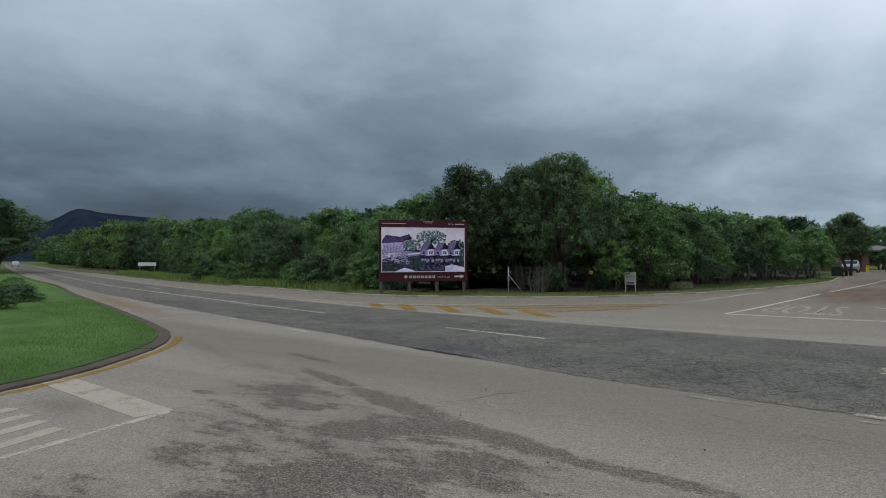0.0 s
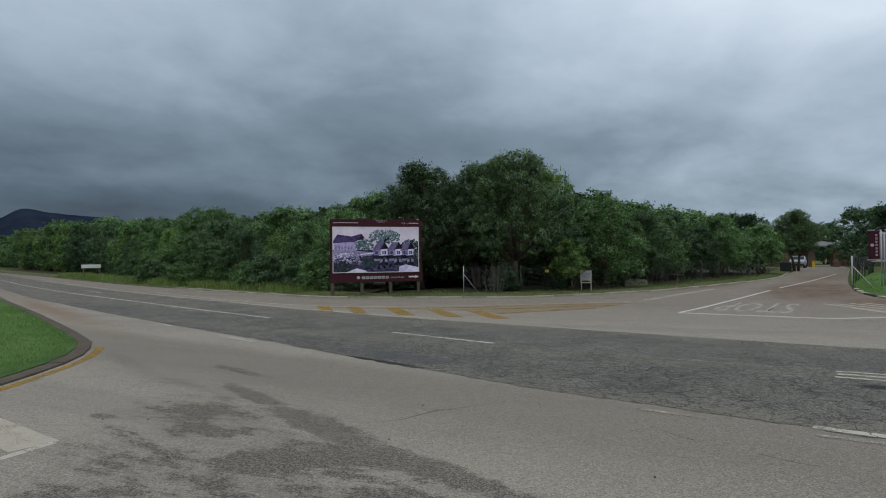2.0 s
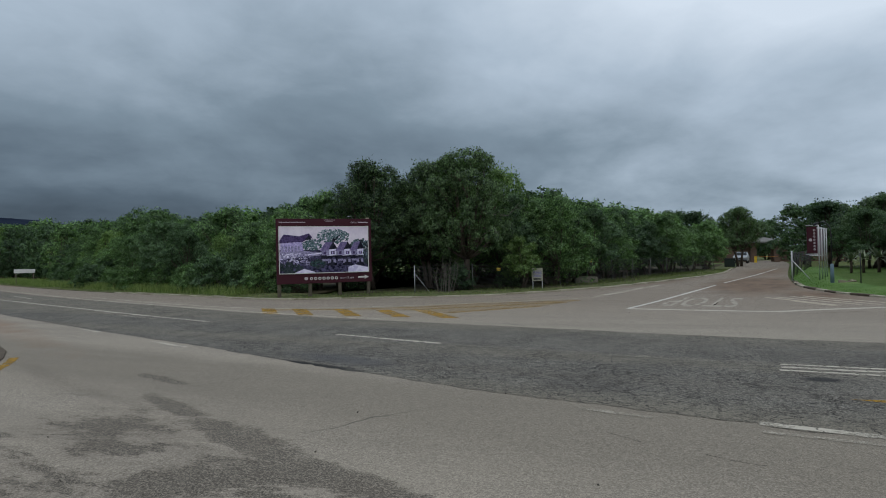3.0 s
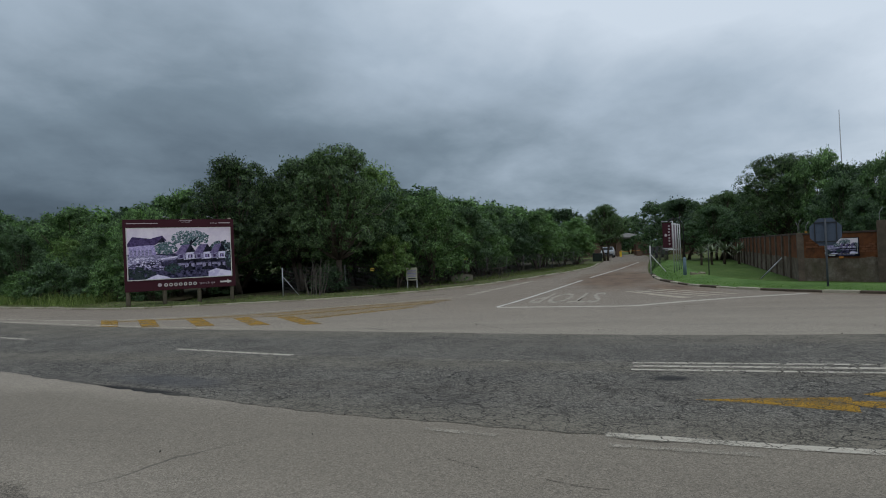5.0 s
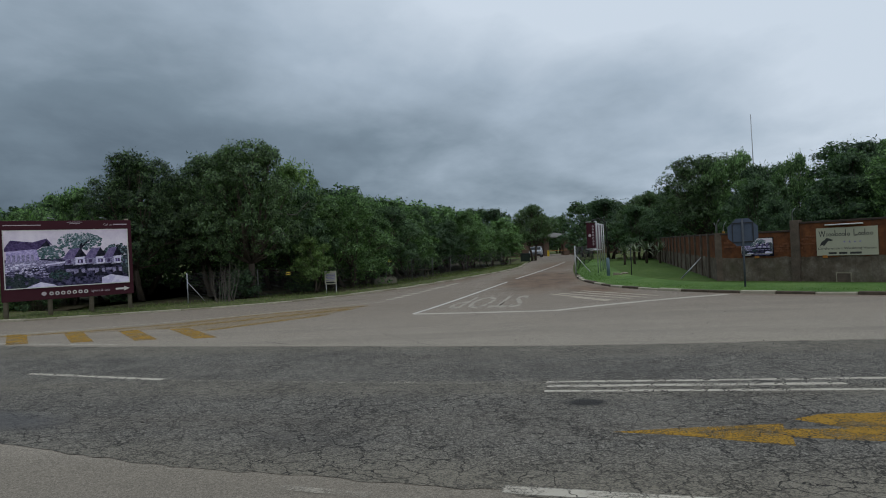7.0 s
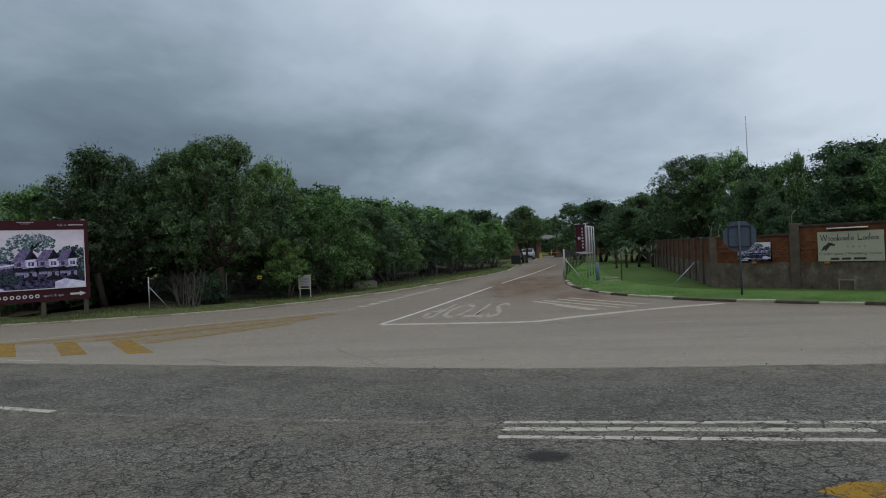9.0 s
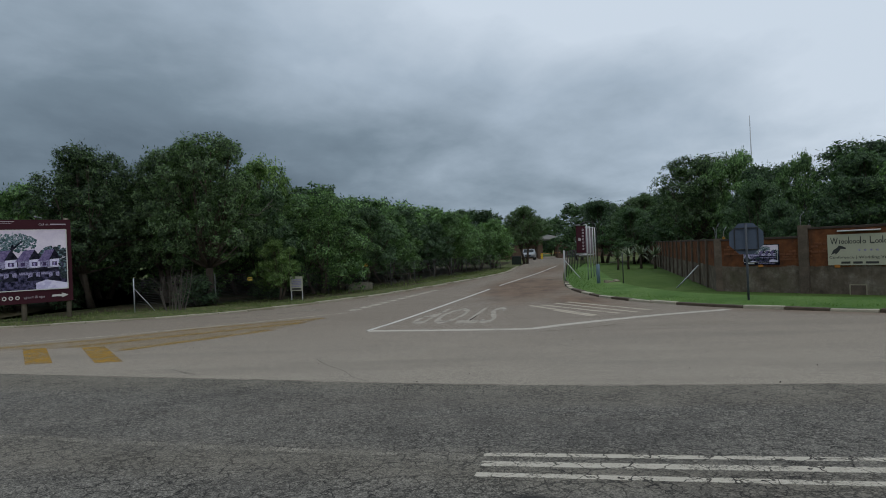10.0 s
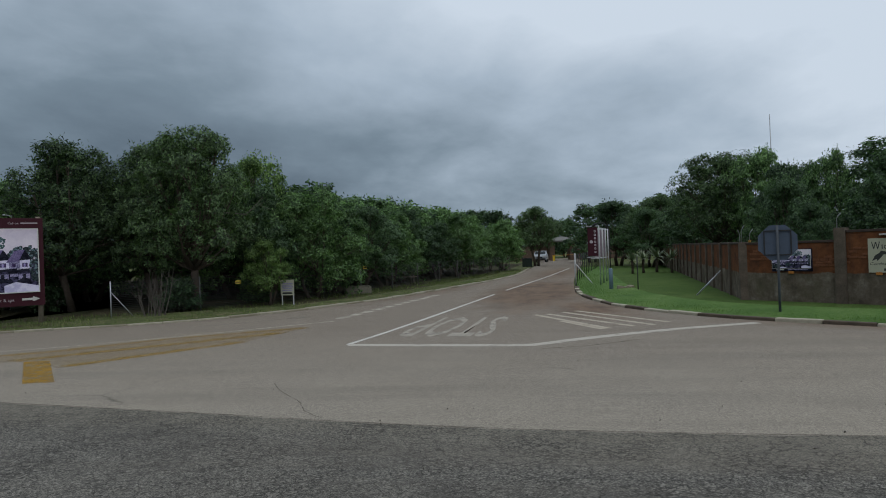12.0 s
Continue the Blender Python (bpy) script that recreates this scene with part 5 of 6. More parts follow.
# ---- billboard ----
def billboard():
    a, b = Vector((-18.15, 18.62, 0)), Vector((-15.15, 21.66, 0))
    W = (b - a).length
    ang = math.degrees(math.atan2(b.y - a.y, b.x - a.x))
    e = thing("billboard", pose(a.x, a.y, 0, 0, 0, ang), "maroon roadside billboard with a photo of thatched chalets by water", "billboard")
    bm = bmesh.new()
    box(bm, 0, W, 0.0, 0.10, 0.62, 3.50, 0.01)
    panel = part("panel", bm, M_MAROON, e)
    for k in range(4):
        x = 0.12 + k * (W - 0.24) / 3
        bm = bmesh.new()
        tube(bm, [(x, 0.19, -0.3), (x + 0.01, 0.19, 1.5), (x, 0.19, 3.56 if k == 3 else 3.3)], [0.085, 0.08, 0.07], 9)
        part("post", bm, M_TIMBER, e, "weathered timber post")
    for z in (1.0, 2.0, 3.1):
        bm = bmesh.new()
        box(bm, 0.05, W - 0.05, 0.10, 0.15, z, z + 0.08, 0.006)
        part("rail", bm, M_DKSTEEL, e)
    chalet_photo(panel, 0.10, 1.06, W - 0.24, 2.10, 0.0)
    # small lamps along the top edge
    for x in (W * 0.40, W * 0.80):
        bm = bmesh.new()
        tube(bm, [(x, 0.05, 3.45), (x, 0.05, 3.57), (x - 0.18, -0.04, 3.60)], 0.009, 6)
        box(bm, x - 0.24, x - 0.17, -0.07, -0.02, 3.58, 3.62, 0.006)
        part("lamp_arm", bm, M_STEEL, e, "small sign lamp on an arm")
    # lower strip: emblem, name shapes, words, arrow
    y = -0.003
    printed(panel, "emblem", disc(0.298, 0.5, 0.0185, 9.0), P_GREYT, 0, 0.62, W, 0.44, y, "round pale emblem")
    for k in range(7):
        printed(panel, "name_shape", disc(0.352 + k * 0.0435, 0.52, 0.0160, 9.7, 12), P_WHITE, 0, 0.62, W, 0.44, y)
        printed(panel, "name_counter", disc(0.352 + k * 0.0435, 0.52, 0.0085, 9.7, 10), M_MAROON, 0, 0.62, W, 0.44, y - 0.001)
    lettering("words", "sport & spa", P_GREYT, pose(W * 0.655, y, 0.76, 90, 0, 0), W * 0.145, 0.12, panel)
    printed(panel, "arrow", [(0.85, 0.42), (0.92, 0.42), (0.92, 0.30), (0.965, 0.50), (0.92, 0.70), (0.92, 0.58), (0.85, 0.58)], P_WHITE, 0, 0.62, W, 0.44, y, "white arrow")
    for u0, u1, v0, v1 in ((0.03, 0.30, 0.46, 0.55), (0.49, 0.61, 0.16, 0.22), (0.51, 0.59, 0.34, 0.39)):
        printed(panel, "text_bar", rect(u0, v0, u1, v1), P_GREYT, 0, 3.18, W, 0.32, y)
    lettering("words", "Call us:", P_GREYT, pose(W * 0.775, y, 3.30, 90, 0, 0), W * 0.07, 0.075, panel)
    printed(panel, "text_bar", rect(0.855, 0.45, 0.965, 0.57), P_GREYT, 0, 3.18, W, 0.32, y)
    return e


billboard()


# ---- signs on the verge ----
def notice_board():
    e = thing("notice_board", pose(-8.62, 26.4, 0.04, 0, 0, -4), "small white notice board with dark lines on two thin legs", "notice board")
    bm = bmesh.new()
    box(bm, -0.28, 0.28, 0, 0.025, 0.36, 0.97, 0.004)
    board = part("board", bm, P_CREAM, e)
    for x in (-0.24, 0.24):
        bm = bmesh.new()
        box(bm, x - 0.018, x + 0.018, 0.026, 0.06, -0.15, 0.95, 0.003)
        part("leg", bm, M_WHITES, e)
    for u0, u1, v0, v1 in ((0.12, 0.40, 0.06, 0.13), (0.08, 0.92, 0.20, 0.26), (0.14, 0.90, 0.31, 0.37), (0.10, 0.94, 0.42, 0.49), (0.2, 0.85, 0.54, 0.60), (0.12, 0.9, 0.65, 0.71)):
        printed(board, "text_bar", rect(u0, v0, u1, v1), P_STONE, -0.28, 0.36, 0.56, 0.61, -0.002)
    printed(board, "arrow", [(0.2, 0.80), (0.78, 0.80), (0.94, 0.86), (0.78, 0.92), (0.2, 0.92), (0.1, 0.86)], P_INK, -0.28, 0.36, 0.56, 0.61, -0.002, "black arrow")


notice_board()


def road_board():
    e = thing("road_board", pose(-60.3, 34.9, 0, 0, 0, 45), "long low white board on two posts beside the road", "sign")
    bm = bmesh.new()
    box(bm, -0.85, 0.85, 0, 0.04, 1.08, 1.44, 0.006)
    part("board", bm, P_WHITE, e)
    for x in (-0.7, 0.7):
        bm = bmesh.new()
        tube(bm, [(x, 0.07, -0.2), (x, 0.07, 1.4)], 0.035, 7)
        part("post", bm, M_TIMBER, e)


road_board()


def culvert_block():
    e = thing("concrete_trough", pose(-7.35, 32.1, 0.03, 0, 0, 24), "low open concrete trough standing on the verge", "trough")
    bm = bmesh.new()
    box(bm, -0.62, 0.62, -0.30, -0.22, -0.1, 0.30, 0.012)
    box(bm, -0.62, 0.62, 0.22, 0.30, -0.1, 0.36, 0.012)
    box(bm, -0.62, -0.54, -0.219, 0.219, -0.1, 0.31, 0.012)
    box(bm, 0.54, 0.62, -0.219, 0.219, -0.1, 0.34, 0.012)
    part("wall", bm, plain("mossy_concrete", (0.19, 0.175, 0.13), 0.95, 0.45, 5), e)
    bm = bmesh.new()
    box(bm, -0.539, 0.539, -0.219, 0.219, -0.1, 0.10)
    part("filling", bm, M_SOIL, e, "dark soil filling")


culvert_block()


# ---- fences ----
M_GREYPOST = plain("weathered_post", (0.105, 0.105, 0.095), 0.7, 0.35, 6)
M_WIRE = plain("dull_wire", (0.05, 0.05, 0.047), 0.6, 0.3, 6)

def fence(name, pts, high, gap, wires, label, end_white=False, post_mat=None, wire_r=0.005, foot=None):
    line = smooth_line(pts, gap)
    e = thing(name, None, label, "fence")
    for k, (x, y) in enumerate(line):
        white = end_white and k == 0
        bm = bmesh.new()
        tube(bm, [(x, y, -0.2), (x, y, high * (1.05 if white else 1.0))], 0.04 if white else 0.022, 8)
        part("post", bm, M_WHITES if white else (M_STEEL if k == 0 else post_mat), e, "white-painted end post" if white else "")
    a, b = Vector((*line[0], 0)), Vector((*line[1], 0))
    d = (b - a).normalized()
    bm = bmesh.new()
    tube(bm, [a + Vector((0, 0, high * 0.72)), Vector((*foot, -0.05)) if foot else a + d * high * 0.45 + Vector((0.3, -0.1, -0.05))], 0.02 if foot else 0.013, 7)
    part("brace", bm, M_WHITES if end_white else M_STEEL, e)
    for k in range(wires):
        z = 0.12 + (high - 0.16) * k / (wires - 1)
        bm = bmesh.new()
        tube(bm, [(x, y, z + 0.01 * math.sin(3 * i + k)) for i, (x, y) in enumerate(line)], wire_r, 4, False)
        part("wire", bm, M_WIRE, e)
    return e


fence("fence", [(-13.35, 22.45), (-10.9, 25.3), (-8.9, 28.2), (-7.9, 31.2), (-6.6, 35), (-4.8, 41), (-2.8, 48), (-0.7, 56)], 1.3, 3.0, 19, "game fence of thin steel posts and many wires along the verge", post_mat=M_GREYPOST)
fence("fence", [(3.18, 35.0), (3.75, 39.0), (4.6, 44.5), (6.0, 53), (7.4, 62)], 1.5, 1.6, 8, "row of dark fence posts with wires beside the entrance road", True, M_DKSTEEL, 0.003, (4.0, 33.95))
for x, y, z in ((-10.45, 25.95, 1.0), (-7.2, 33.0, 1.25)):
    e = thing("warning_plate", pose(x, y, z, 0, 0, 40), "small yellow warning plate tied to the fence", "sign", "plates on the fence")
    bm = bmesh.new()
    box(bm, -0.1, 0.1, -0.03, -0.02, -0.07, 0.07, 0.003)
    part("plate", bm, plain("yellow_plate", (0.60, 0.42, 0.05), 0.5, 0.1, 4), e)
    bm = bmesh.new()
    box(bm, -0.08, 0.08, -0.034, -0.031, -0.02, 0.02)
    part("text_bar", bm, P_INK, e)
    bm = bmesh.new()
    tube(bm, [(0, -0.02, 0), (0, 0.03, 0)], 0.006, 5)
    part("tie", bm, M_STEEL, e)


def bare_shrub():
    """Grey leafless stems fanning up from one root, forked toward the tips."""
    r = random.Random(12)
    e = thing("bare_shrub", pose(-11.95, 22.75, 0.03), "leafless grey multi-stemmed shrub beside the fence post", "shrub")
    for k in range(15):
        bm = bmesh.new()
        a, lean, L = r.uniform(0, math.tau), r.uniform(0.03, 0.30), r.uniform(0.7, 1.9)
        d = Vector((math.cos(a) * lean, math.sin(a) * lean, 1)).normalized()
        foot = Vector((r.uniform(-0.3, 0.3), r.uniform(-0.15, 0.15), -0.1))
        mid = foot + d * L * 0.5 + Vector((r.uniform(-0.1, 0.1), r.uniform(-0.1, 0.1), 0))
        tip = foot + d * L + Vector((r.uniform(-0.25, 0.25), r.uniform(-0.25, 0.25), 0))
        tube(bm, [foot, mid, tip], [0.020, 0.012, 0.004], 5, False)
        for _ in range(4):
            q = mid.lerp(tip, r.uniform(0, 0.8))
            end = q + d * r.uniform(0.2, 0.5) + Vector((r.uniform(-0.35, 0.35), r.uniform(-0.35, 0.35), 0))
            tube(bm, [q, q.lerp(end, 0.5) + Vector((0, 0, 0.04)), end], [0.007, 0.005, 0.002], 4, False)
        part("stem", bm, M_DRYSTEM, e)


bare_shrub()


def picnic_table(x, y, turn):
    e = thing("picnic_table", pose(x, y, 0.02, 0, 0, turn), "weathered timber picnic table with benches on the grass behind the fence", "picnic table")
    for k in range(4):
        bm = bmesh.new()
        box(bm, -0.95, 0.95, -0.39 + k * 0.2, -0.21 + k * 0.2, 0.70, 0.74, 0.006)
        part("board", bm, M_TIMBER, e)
    for y0 in (-0.78, 0.54):
        bm = bmesh.new()
        box(bm, -0.95, 0.95, y0, y0 + 0.24, 0.40, 0.44, 0.006)
        part("bench", bm, M_TIMBER, e)
    for x0 in (-0.7, 0.62):
        for s_ in (-1, 1):
            bm = bmesh.new()
            tube(bm, [(x0 + 0.04, 0.62 * s_, -0.05), (x0 + 0.04, 0.22 * s_, 0.70)], 0.045, 6)
            part("leg", bm, M_TIMBER, e)
        bm = bmesh.new()
        box(bm, x0, x0 + 0.08, -0.74, 0.74, 0.33, 0.395, 0.004)
        part("crossbar", bm, M_TIMBER, e)


picnic_table(-6.9, 40.6, 20)

# ---- banner posts, lamp and things on the lawn ----
M_PALECLOTH = plain("pale_banner", (0.22, 0.17, 0.19), 0.7, 0.3, 3)


def banner_post(x, y, high, first):
    e = thing("banner_post", pose(x, y, 0.1, 0, 0, 0), "white steel post with a maroon banner on two arms" if first else "white steel post with a pale banner on two arms", "banner", "banners beside the entrance")
    bm = bmesh.new()
    tube(bm, [(0, 0, 0.55), (0, 0, high)], 0.030, 9)
    part("post", bm, M_WHITES, e)
    bm = bmesh.new()
    tube(bm, [(0, 0, -0.2), (0, 0, 0.56)], 0.034, 9)
    part("post_foot", bm, plain("green_paint", (0.10, 0.16, 0.08), 0.7, 0.3, 5), e, "faded green painted foot")
    for z in (high - 0.02, high - 1.46):
        bm = bmesh.new()
        tube(bm, [(0.02, 0, z), (-0.56, 0, z)], 0.020, 7)
        part("arm", bm, M_WHITES, e)
    bm = bmesh.new()
    box(bm, -0.52 if first else -0.36, -0.07 if first else -0.16, -0.012, 0.0, high - 1.40, high - 0.08, 0.003)
    cloth = part("banner", bm, M_MAROON if first else M_PALECLOTH, e)
    if first:
        Z0, H = high - 1.40, 1.32
        printed(cloth, "emblem", disc(0.36, 0.5, 0.17, 0.34), P_GREYT, -0.52, Z0, 0.45, H, -0.014)
        for k in range(7):
            printed(cloth, "name_shape", disc(0.74, 0.14 + k * 0.12, 0.11, 0.36, 10), P_GREYT, -0.52, Z0, 0.45, H, -0.014)
            printed(cloth, "name_counter", disc(0.74, 0.14 + k * 0.12, 0.05, 0.36, 8), M_MAROON, -0.52, Z0, 0.45, H, -0.0155)
    return e


for k, (x, y, h) in enumerate(((4.12, 32.4, 2.74), (4.42, 33.7, 2.66), (4.72, 35.0, 2.66), (5.0, 36.3, 2.66))):
    banner_post(x, y, h, k == 0)


def yard_lamp():
    e = thing("lamp_post", pose(4.18, 29.2, 0.1), "thin dark lamp post with a curved arm and blue-grey base", "lamp post")
    bm = bmesh.new()
    tube(bm, [(0, 0, -0.2), (0, 0, 0.82), (0, 0, 0.86)], [0.085, 0.08, 0.05], 10)
    part("base", bm, plain("blue_grey_paint", (0.13, 0.19, 0.23), 0.6, 0.3, 5), e, "faded blue-grey base sleeve")
    bm = bmesh.new()
    pts = [(0, 0, 0.8), (0, 0, 2.25)] + [(-0.35 + 0.35 * math.cos(a), 0, 2.25 + 0.50 * math.sin(a)) for a in np.linspace(0.2, 2.0, 7)]
    tube(bm, pts, 0.02, 7)
    part("pole", bm, M_DKSTEEL, e)
    bm = bmesh.new()
    tube(bm, [(-0.48, 0, 2.72), (-0.58, 0, 2.68), (-0.68, 0, 2.60)], [0.03, 0.06, 0.03], 8)
    part("lamp_head", bm, M_DKSTEEL, e)


yard_lamp()
e = thing("stake", pose(5.04, 28.0, 0.1), "thin dark steel stake in the lawn", "stake")
bm = bmesh.new()
tube(bm, [(0, 0, -0.2), (0.01, 0, 0.7), (0, 0, 1.32)], 0.022, 6)
part("rod", bm, M_DKSTEEL, e)
e = thing("rubble", pose(4.75, 29.2, 0.1, 0, 0, 10), "low pile of pale broken concrete on the lawn", "rubble")
for k, (x, y, s) in enumerate(((-0.22, 0, 0.13), (0.05, 0.06, 0.10), (0.28, -0.04, 0.15))):
    bm = bmesh.new()
    box(bm, x - s, x + s, y - s * 0.7, y + s * 0.7, -0.04, s * 0.8, 0.02, pose(0, 0, 0, 6 * k, 8 - 5 * k, 20 * k))
    part("lump", bm, M_KERB, e)


def aloe(seed):
    r = random.Random(seed)
    e = thing("aloe", None, "single-stemmed aloe with a spiky grey-green rosette", "plant", "aloes on the lawn")
    bm = bmesh.new()
    tube(bm, [(0, 0, -0.1), (0.03, 0.02, 0.4), (0, 0, 0.85)], [0.09, 0.07, 0.09], 8)
    part("stem", bm, M_BARK, e)
    bm = bmesh.new()
    for k in range(34):
        a, up = k * 2.4, r.uniform(-0.45, 1.1)
        d = Vector((math.cos(a) * math.cos(up), math.sin(a) * math.cos(up), math.sin(up)))
        L = r.uniform(0.55, 0.8)
        s = Vector((-math.sin(a), math.cos(a), 0)) * 0.06
        p0, p1, p2 = Vector((0, 0, 0.85)), Vector((0, 0, 0.85)) + d * L * 0.5, Vector((0, 0, 0.85)) + d * L + Vector((0, 0, -0.10 if up < 0.4 else 0.02))
        v = [bm.verts.new(q) for q in (p0 - s * 0.7, p0 + s * 0.7, p1 + s, p1 - s, p2)]
        bm.faces.new((v[0], v[1], v[2], v[3]))
        bm.faces.new((v[3], v[2], v[4]))
    part("leaves", bm, M_ALOE, e)
    return e


M_ALOE = leaf_material("aloe_leaf", (0.10, 0.125, 0.085), (0.24, 0.27, 0.19), 0.1)
first_aloe = aloe(3)
first_aloe.matrix_basis = pose(7.5, 44.5, 0, 0, 0, 10)
for x, y, turn, s in ((8.3, 45.0, 130, 1.1), (9.2, 45.4, 250, 1.2), (9.9, 44.2, 60, 1.1)):
    c = copy_thing(first_aloe, pose(x, y, 0, 0, 0, turn))
    c.scale = (s, s, s)


# ---- stop sign seen from behind ----
def stop_sign():
    e = thing("stop_sign", pose(6.98, 19.3, 0.1, 0, 0, -20), "octagonal road sign seen from its blue-grey back on a dark post", "road sign")
    bm = bmesh.new()
    R = 0.435 / math.cos(math.pi / 8)
    ring = [(R * math.cos(math.pi / 8 + k * math.pi / 4), R * math.sin(math.pi / 8 + k * math.pi / 4)) for k in range(8)]
    f0 = [bm.verts.new((x, 0.02, 1.72 + z)) for x, z in ring]
    f1 = [bm.verts.new((x, 0.035, 1.72 + z)) for x, z in ring]
    bm.faces.new(f0)
    bm.faces.new(f1[::-1])
    for k in range(8):
        bm.faces.new((f0[k], f1[k], f1[(k + 1) % 8], f0[(k + 1) % 8]))
    bmesh.ops.recalc_face_normals(bm, faces=bm.faces[:])
    part("plate", bm, M_BLUEGREY, e)
    for x0, x1, z0, z1 in ((-0.31, 0.31, 2.00, 2.03), (-0.31, 0.31, 1.40, 1.43), (-0.31, -0.28, 1.431, 1.999), (0.28, 0.31, 1.431, 1.999)):
        bm = bmesh.new()
        box(bm, x0, x1, -0.012, 0.019, z0, z1, 0.003)
        part("stiffener", bm, M_DKSTEEL, e)
    bm = bmesh.new()
    tube(bm, [(0, -0.05, -0.3), (0, -0.05, 2.15)], 0.031, 10)
    part("post", bm, plain("worn_grey_post", (0.062, 0.070, 0.080), 0.7, 0.35, 6), e)


stop_sign()


# ---- things on the wall ----
def on_wall(s, z, high=False):
    """The pose of a thing hung on the wall's road face, s metres along it."""
    a, b = ((9.55, 21.75), (16.5, 14.9)) if high else ((7.5, 23.75), (9.55, 21.75))
    d = Vector((b[0] - a[0], b[1] - a[1])).normalized()
    return pose(a[0] + d.x * s, a[1] + d.y * s, z, 0, 0, math.degrees(math.atan2(d.y, d.x)))


def lodge_sign():
    e = thing("wall_sign", on_wall(0.68, 0, True), "cream sign board with dark lettering fixed to the wall", "sign")
    W, Z0, H = 1.80, 0.90, 0.93
    bm = bmesh.new()
    box(bm, 0, W, 0.0, 0.039, Z0, Z0 + H, 0.004)
    board = part("board", bm, P_CREAM, e)
    y = -0.003
    def bar(u, top, low=0.31, wide=0.013):
        printed(board, "name_shape", [(u, top), (u + wide, top - 0.01), (u + wide, low), (u, low + 0.01)], P_INK, 0, Z0, W, H, y)

    def ring(u):
        printed(board, "name_shape", disc(u, 0.255, 0.025, 2.2, 12), P_INK, 0, Z0, W, H, y)
        printed(board, "name_counter", disc(u, 0.255, 0.014, 2.2, 10), P_CREAM, 0, Z0, W, H, y - 0.001)

    for k in range(4):
        printed(board, "name_shape", [(0.045 + k * 0.026, 0.31 if k % 2 else 0.10), (0.057 + k * 0.026, 0.31 if k % 2 else 0.10), (0.083 + k * 0.026, 0.10 if k % 2 else 0.31), (0.071 + k * 0.026, 0.10 if k % 2 else 0.31)], P_INK, 0, Z0, W, H, y - 0.0003 * k)
    for u, top in ((0.180, 0.19), (0.315, 0.09), (0.487, 0.09), (0.625, 0.09), (0.797, 0.09)):
        bar(u, top)
    bar(0.640, 0.28, 0.31, 0.05)
    for u in (0.232, 0.284, 0.350, 0.405, 0.458, 0.545, 0.722, 0.770, 0.846, 0.908):
        ring(u)
    printed(board, "emblem", [(0.05, 0.66), (0.09, 0.50), (0.15, 0.42), (0.17, 0.36), (0.22, 0.38), (0.28, 0.44), (0.27, 0.48), (0.20, 0.47), (0.16, 0.58), (0.12, 0.66), (0.11, 0.60)], P_INK, 0, Z0, W, H, y)
    for k in range(4):
        pts = [(0.47 + k * 0.085 + (0.026 if i % 2 == 0 else 0.011) * math.sin(i * math.pi / 5), 0.52 - (0.050 if i % 2 == 0 else 0.021) * math.cos(i * math.pi / 5)) for i in range(10)]
        printed(board, "star", pts, P_STONE, 0, Z0, W, H, y)
    lettering("words", "Conference | Wedding Venue", P_INK, pose(W * 0.02, y, Z0 + H * 0.19, 90, 0, 0), W * 0.95, H * 0.11, board)
    for u0, u1 in ((0.20, 0.335), (0.375, 0.51), (0.555, 0.74)):
        printed(board, "text_bar", rect(u0, 0.88, u1, 0.95), P_INK, 0, Z0, W, H, y)
    t = thing("tube_light", on_wall(0.98, 1.93, True), "white tube light fixed above the sign board", "lamp")
    bm = bmesh.new()
    tube(bm, [(0, -0.06, 0), (1.12, -0.06, 0)], 0.022, 8)
    part("tube", bm, P_WHITE, t)
    bm = bmesh.new()
    box(bm, 0.02, 1.10, -0.037, 0.039, -0.02, 0.02, 0.003)
    part("batten", bm, M_WHITES, t)


lodge_sign()


def wall_poster():
    e = thing("wall_poster", on_wall(1.0, 0), "framed photo poster of chalets hung on the wall", "poster")
    bm = bmesh.new()
    box(bm, -0.02, 1.12, 0.0, 0.039, 0.93, 1.60, 0.004)
    board = part("board", bm, P_DARK, e)
    chalet_photo(board, 0.0, 1.02, 1.10, 0.56, 0.0)
    printed(board, "text_bar", rect(0.1, 0.2, 0.3, 0.7), P_WHITE, 0, 0.94, 1.1, 0.08, -0.002)
    printed(board, "text_bar", rect(0.4, 0.3, 0.9, 0.6), P_STONE, 0, 0.94, 1.1, 0.08, -0.002)


wall_poster()
for s, z, hi in ((1.45, 0.86, False), (0.85, 0.83, True)):
    e = thing("small_plate", on_wall(s, z, hi), "small orange plate fixed to the wall", "plate", "plates on the wall")
    bm = bmesh.new()
    box(bm, 0, 0.15, 0.0, 0.039, 0, 0.09, 0.004)
    part("plate", bm, P_ORANGE, e)
e = thing("meter_door", on_wall(1.22, 0, True), "small steel meter door set low in the wall", "meter box")
for x0, x1, z0, z1 in ((0, 0.46, 0.30, 0.33), (0, 0.03, -0.05, 0.30), (0.43, 0.46, -0.05, 0.30)):
    bm = bmesh.new()
    box(bm, x0, x1, 0.012, 0.039, z0, z1, 0.003)
    part("frame", bm, M_KERB, e)
bm = bmesh.new()
box(bm, 0.03, 0.43, 0.022, 0.039, -0.05, 0.30, 0.003)
part("door", bm, M_CONC, e)


def arm(m, high=0.42):
    e = thing("security_bracket", m, "bent steel bracket for barbed wire on the wall", "bracket", "brackets on the wall")
    bm = bmesh.new()
    tube(bm, [(0, 0.1, -0.1), (0, 0.1, high * 0.62), (0.04, 0.08, high * 0.78), (0.14, 0.02, high)], 0.013, 6)
    part("rod", bm, M_STEEL, e)


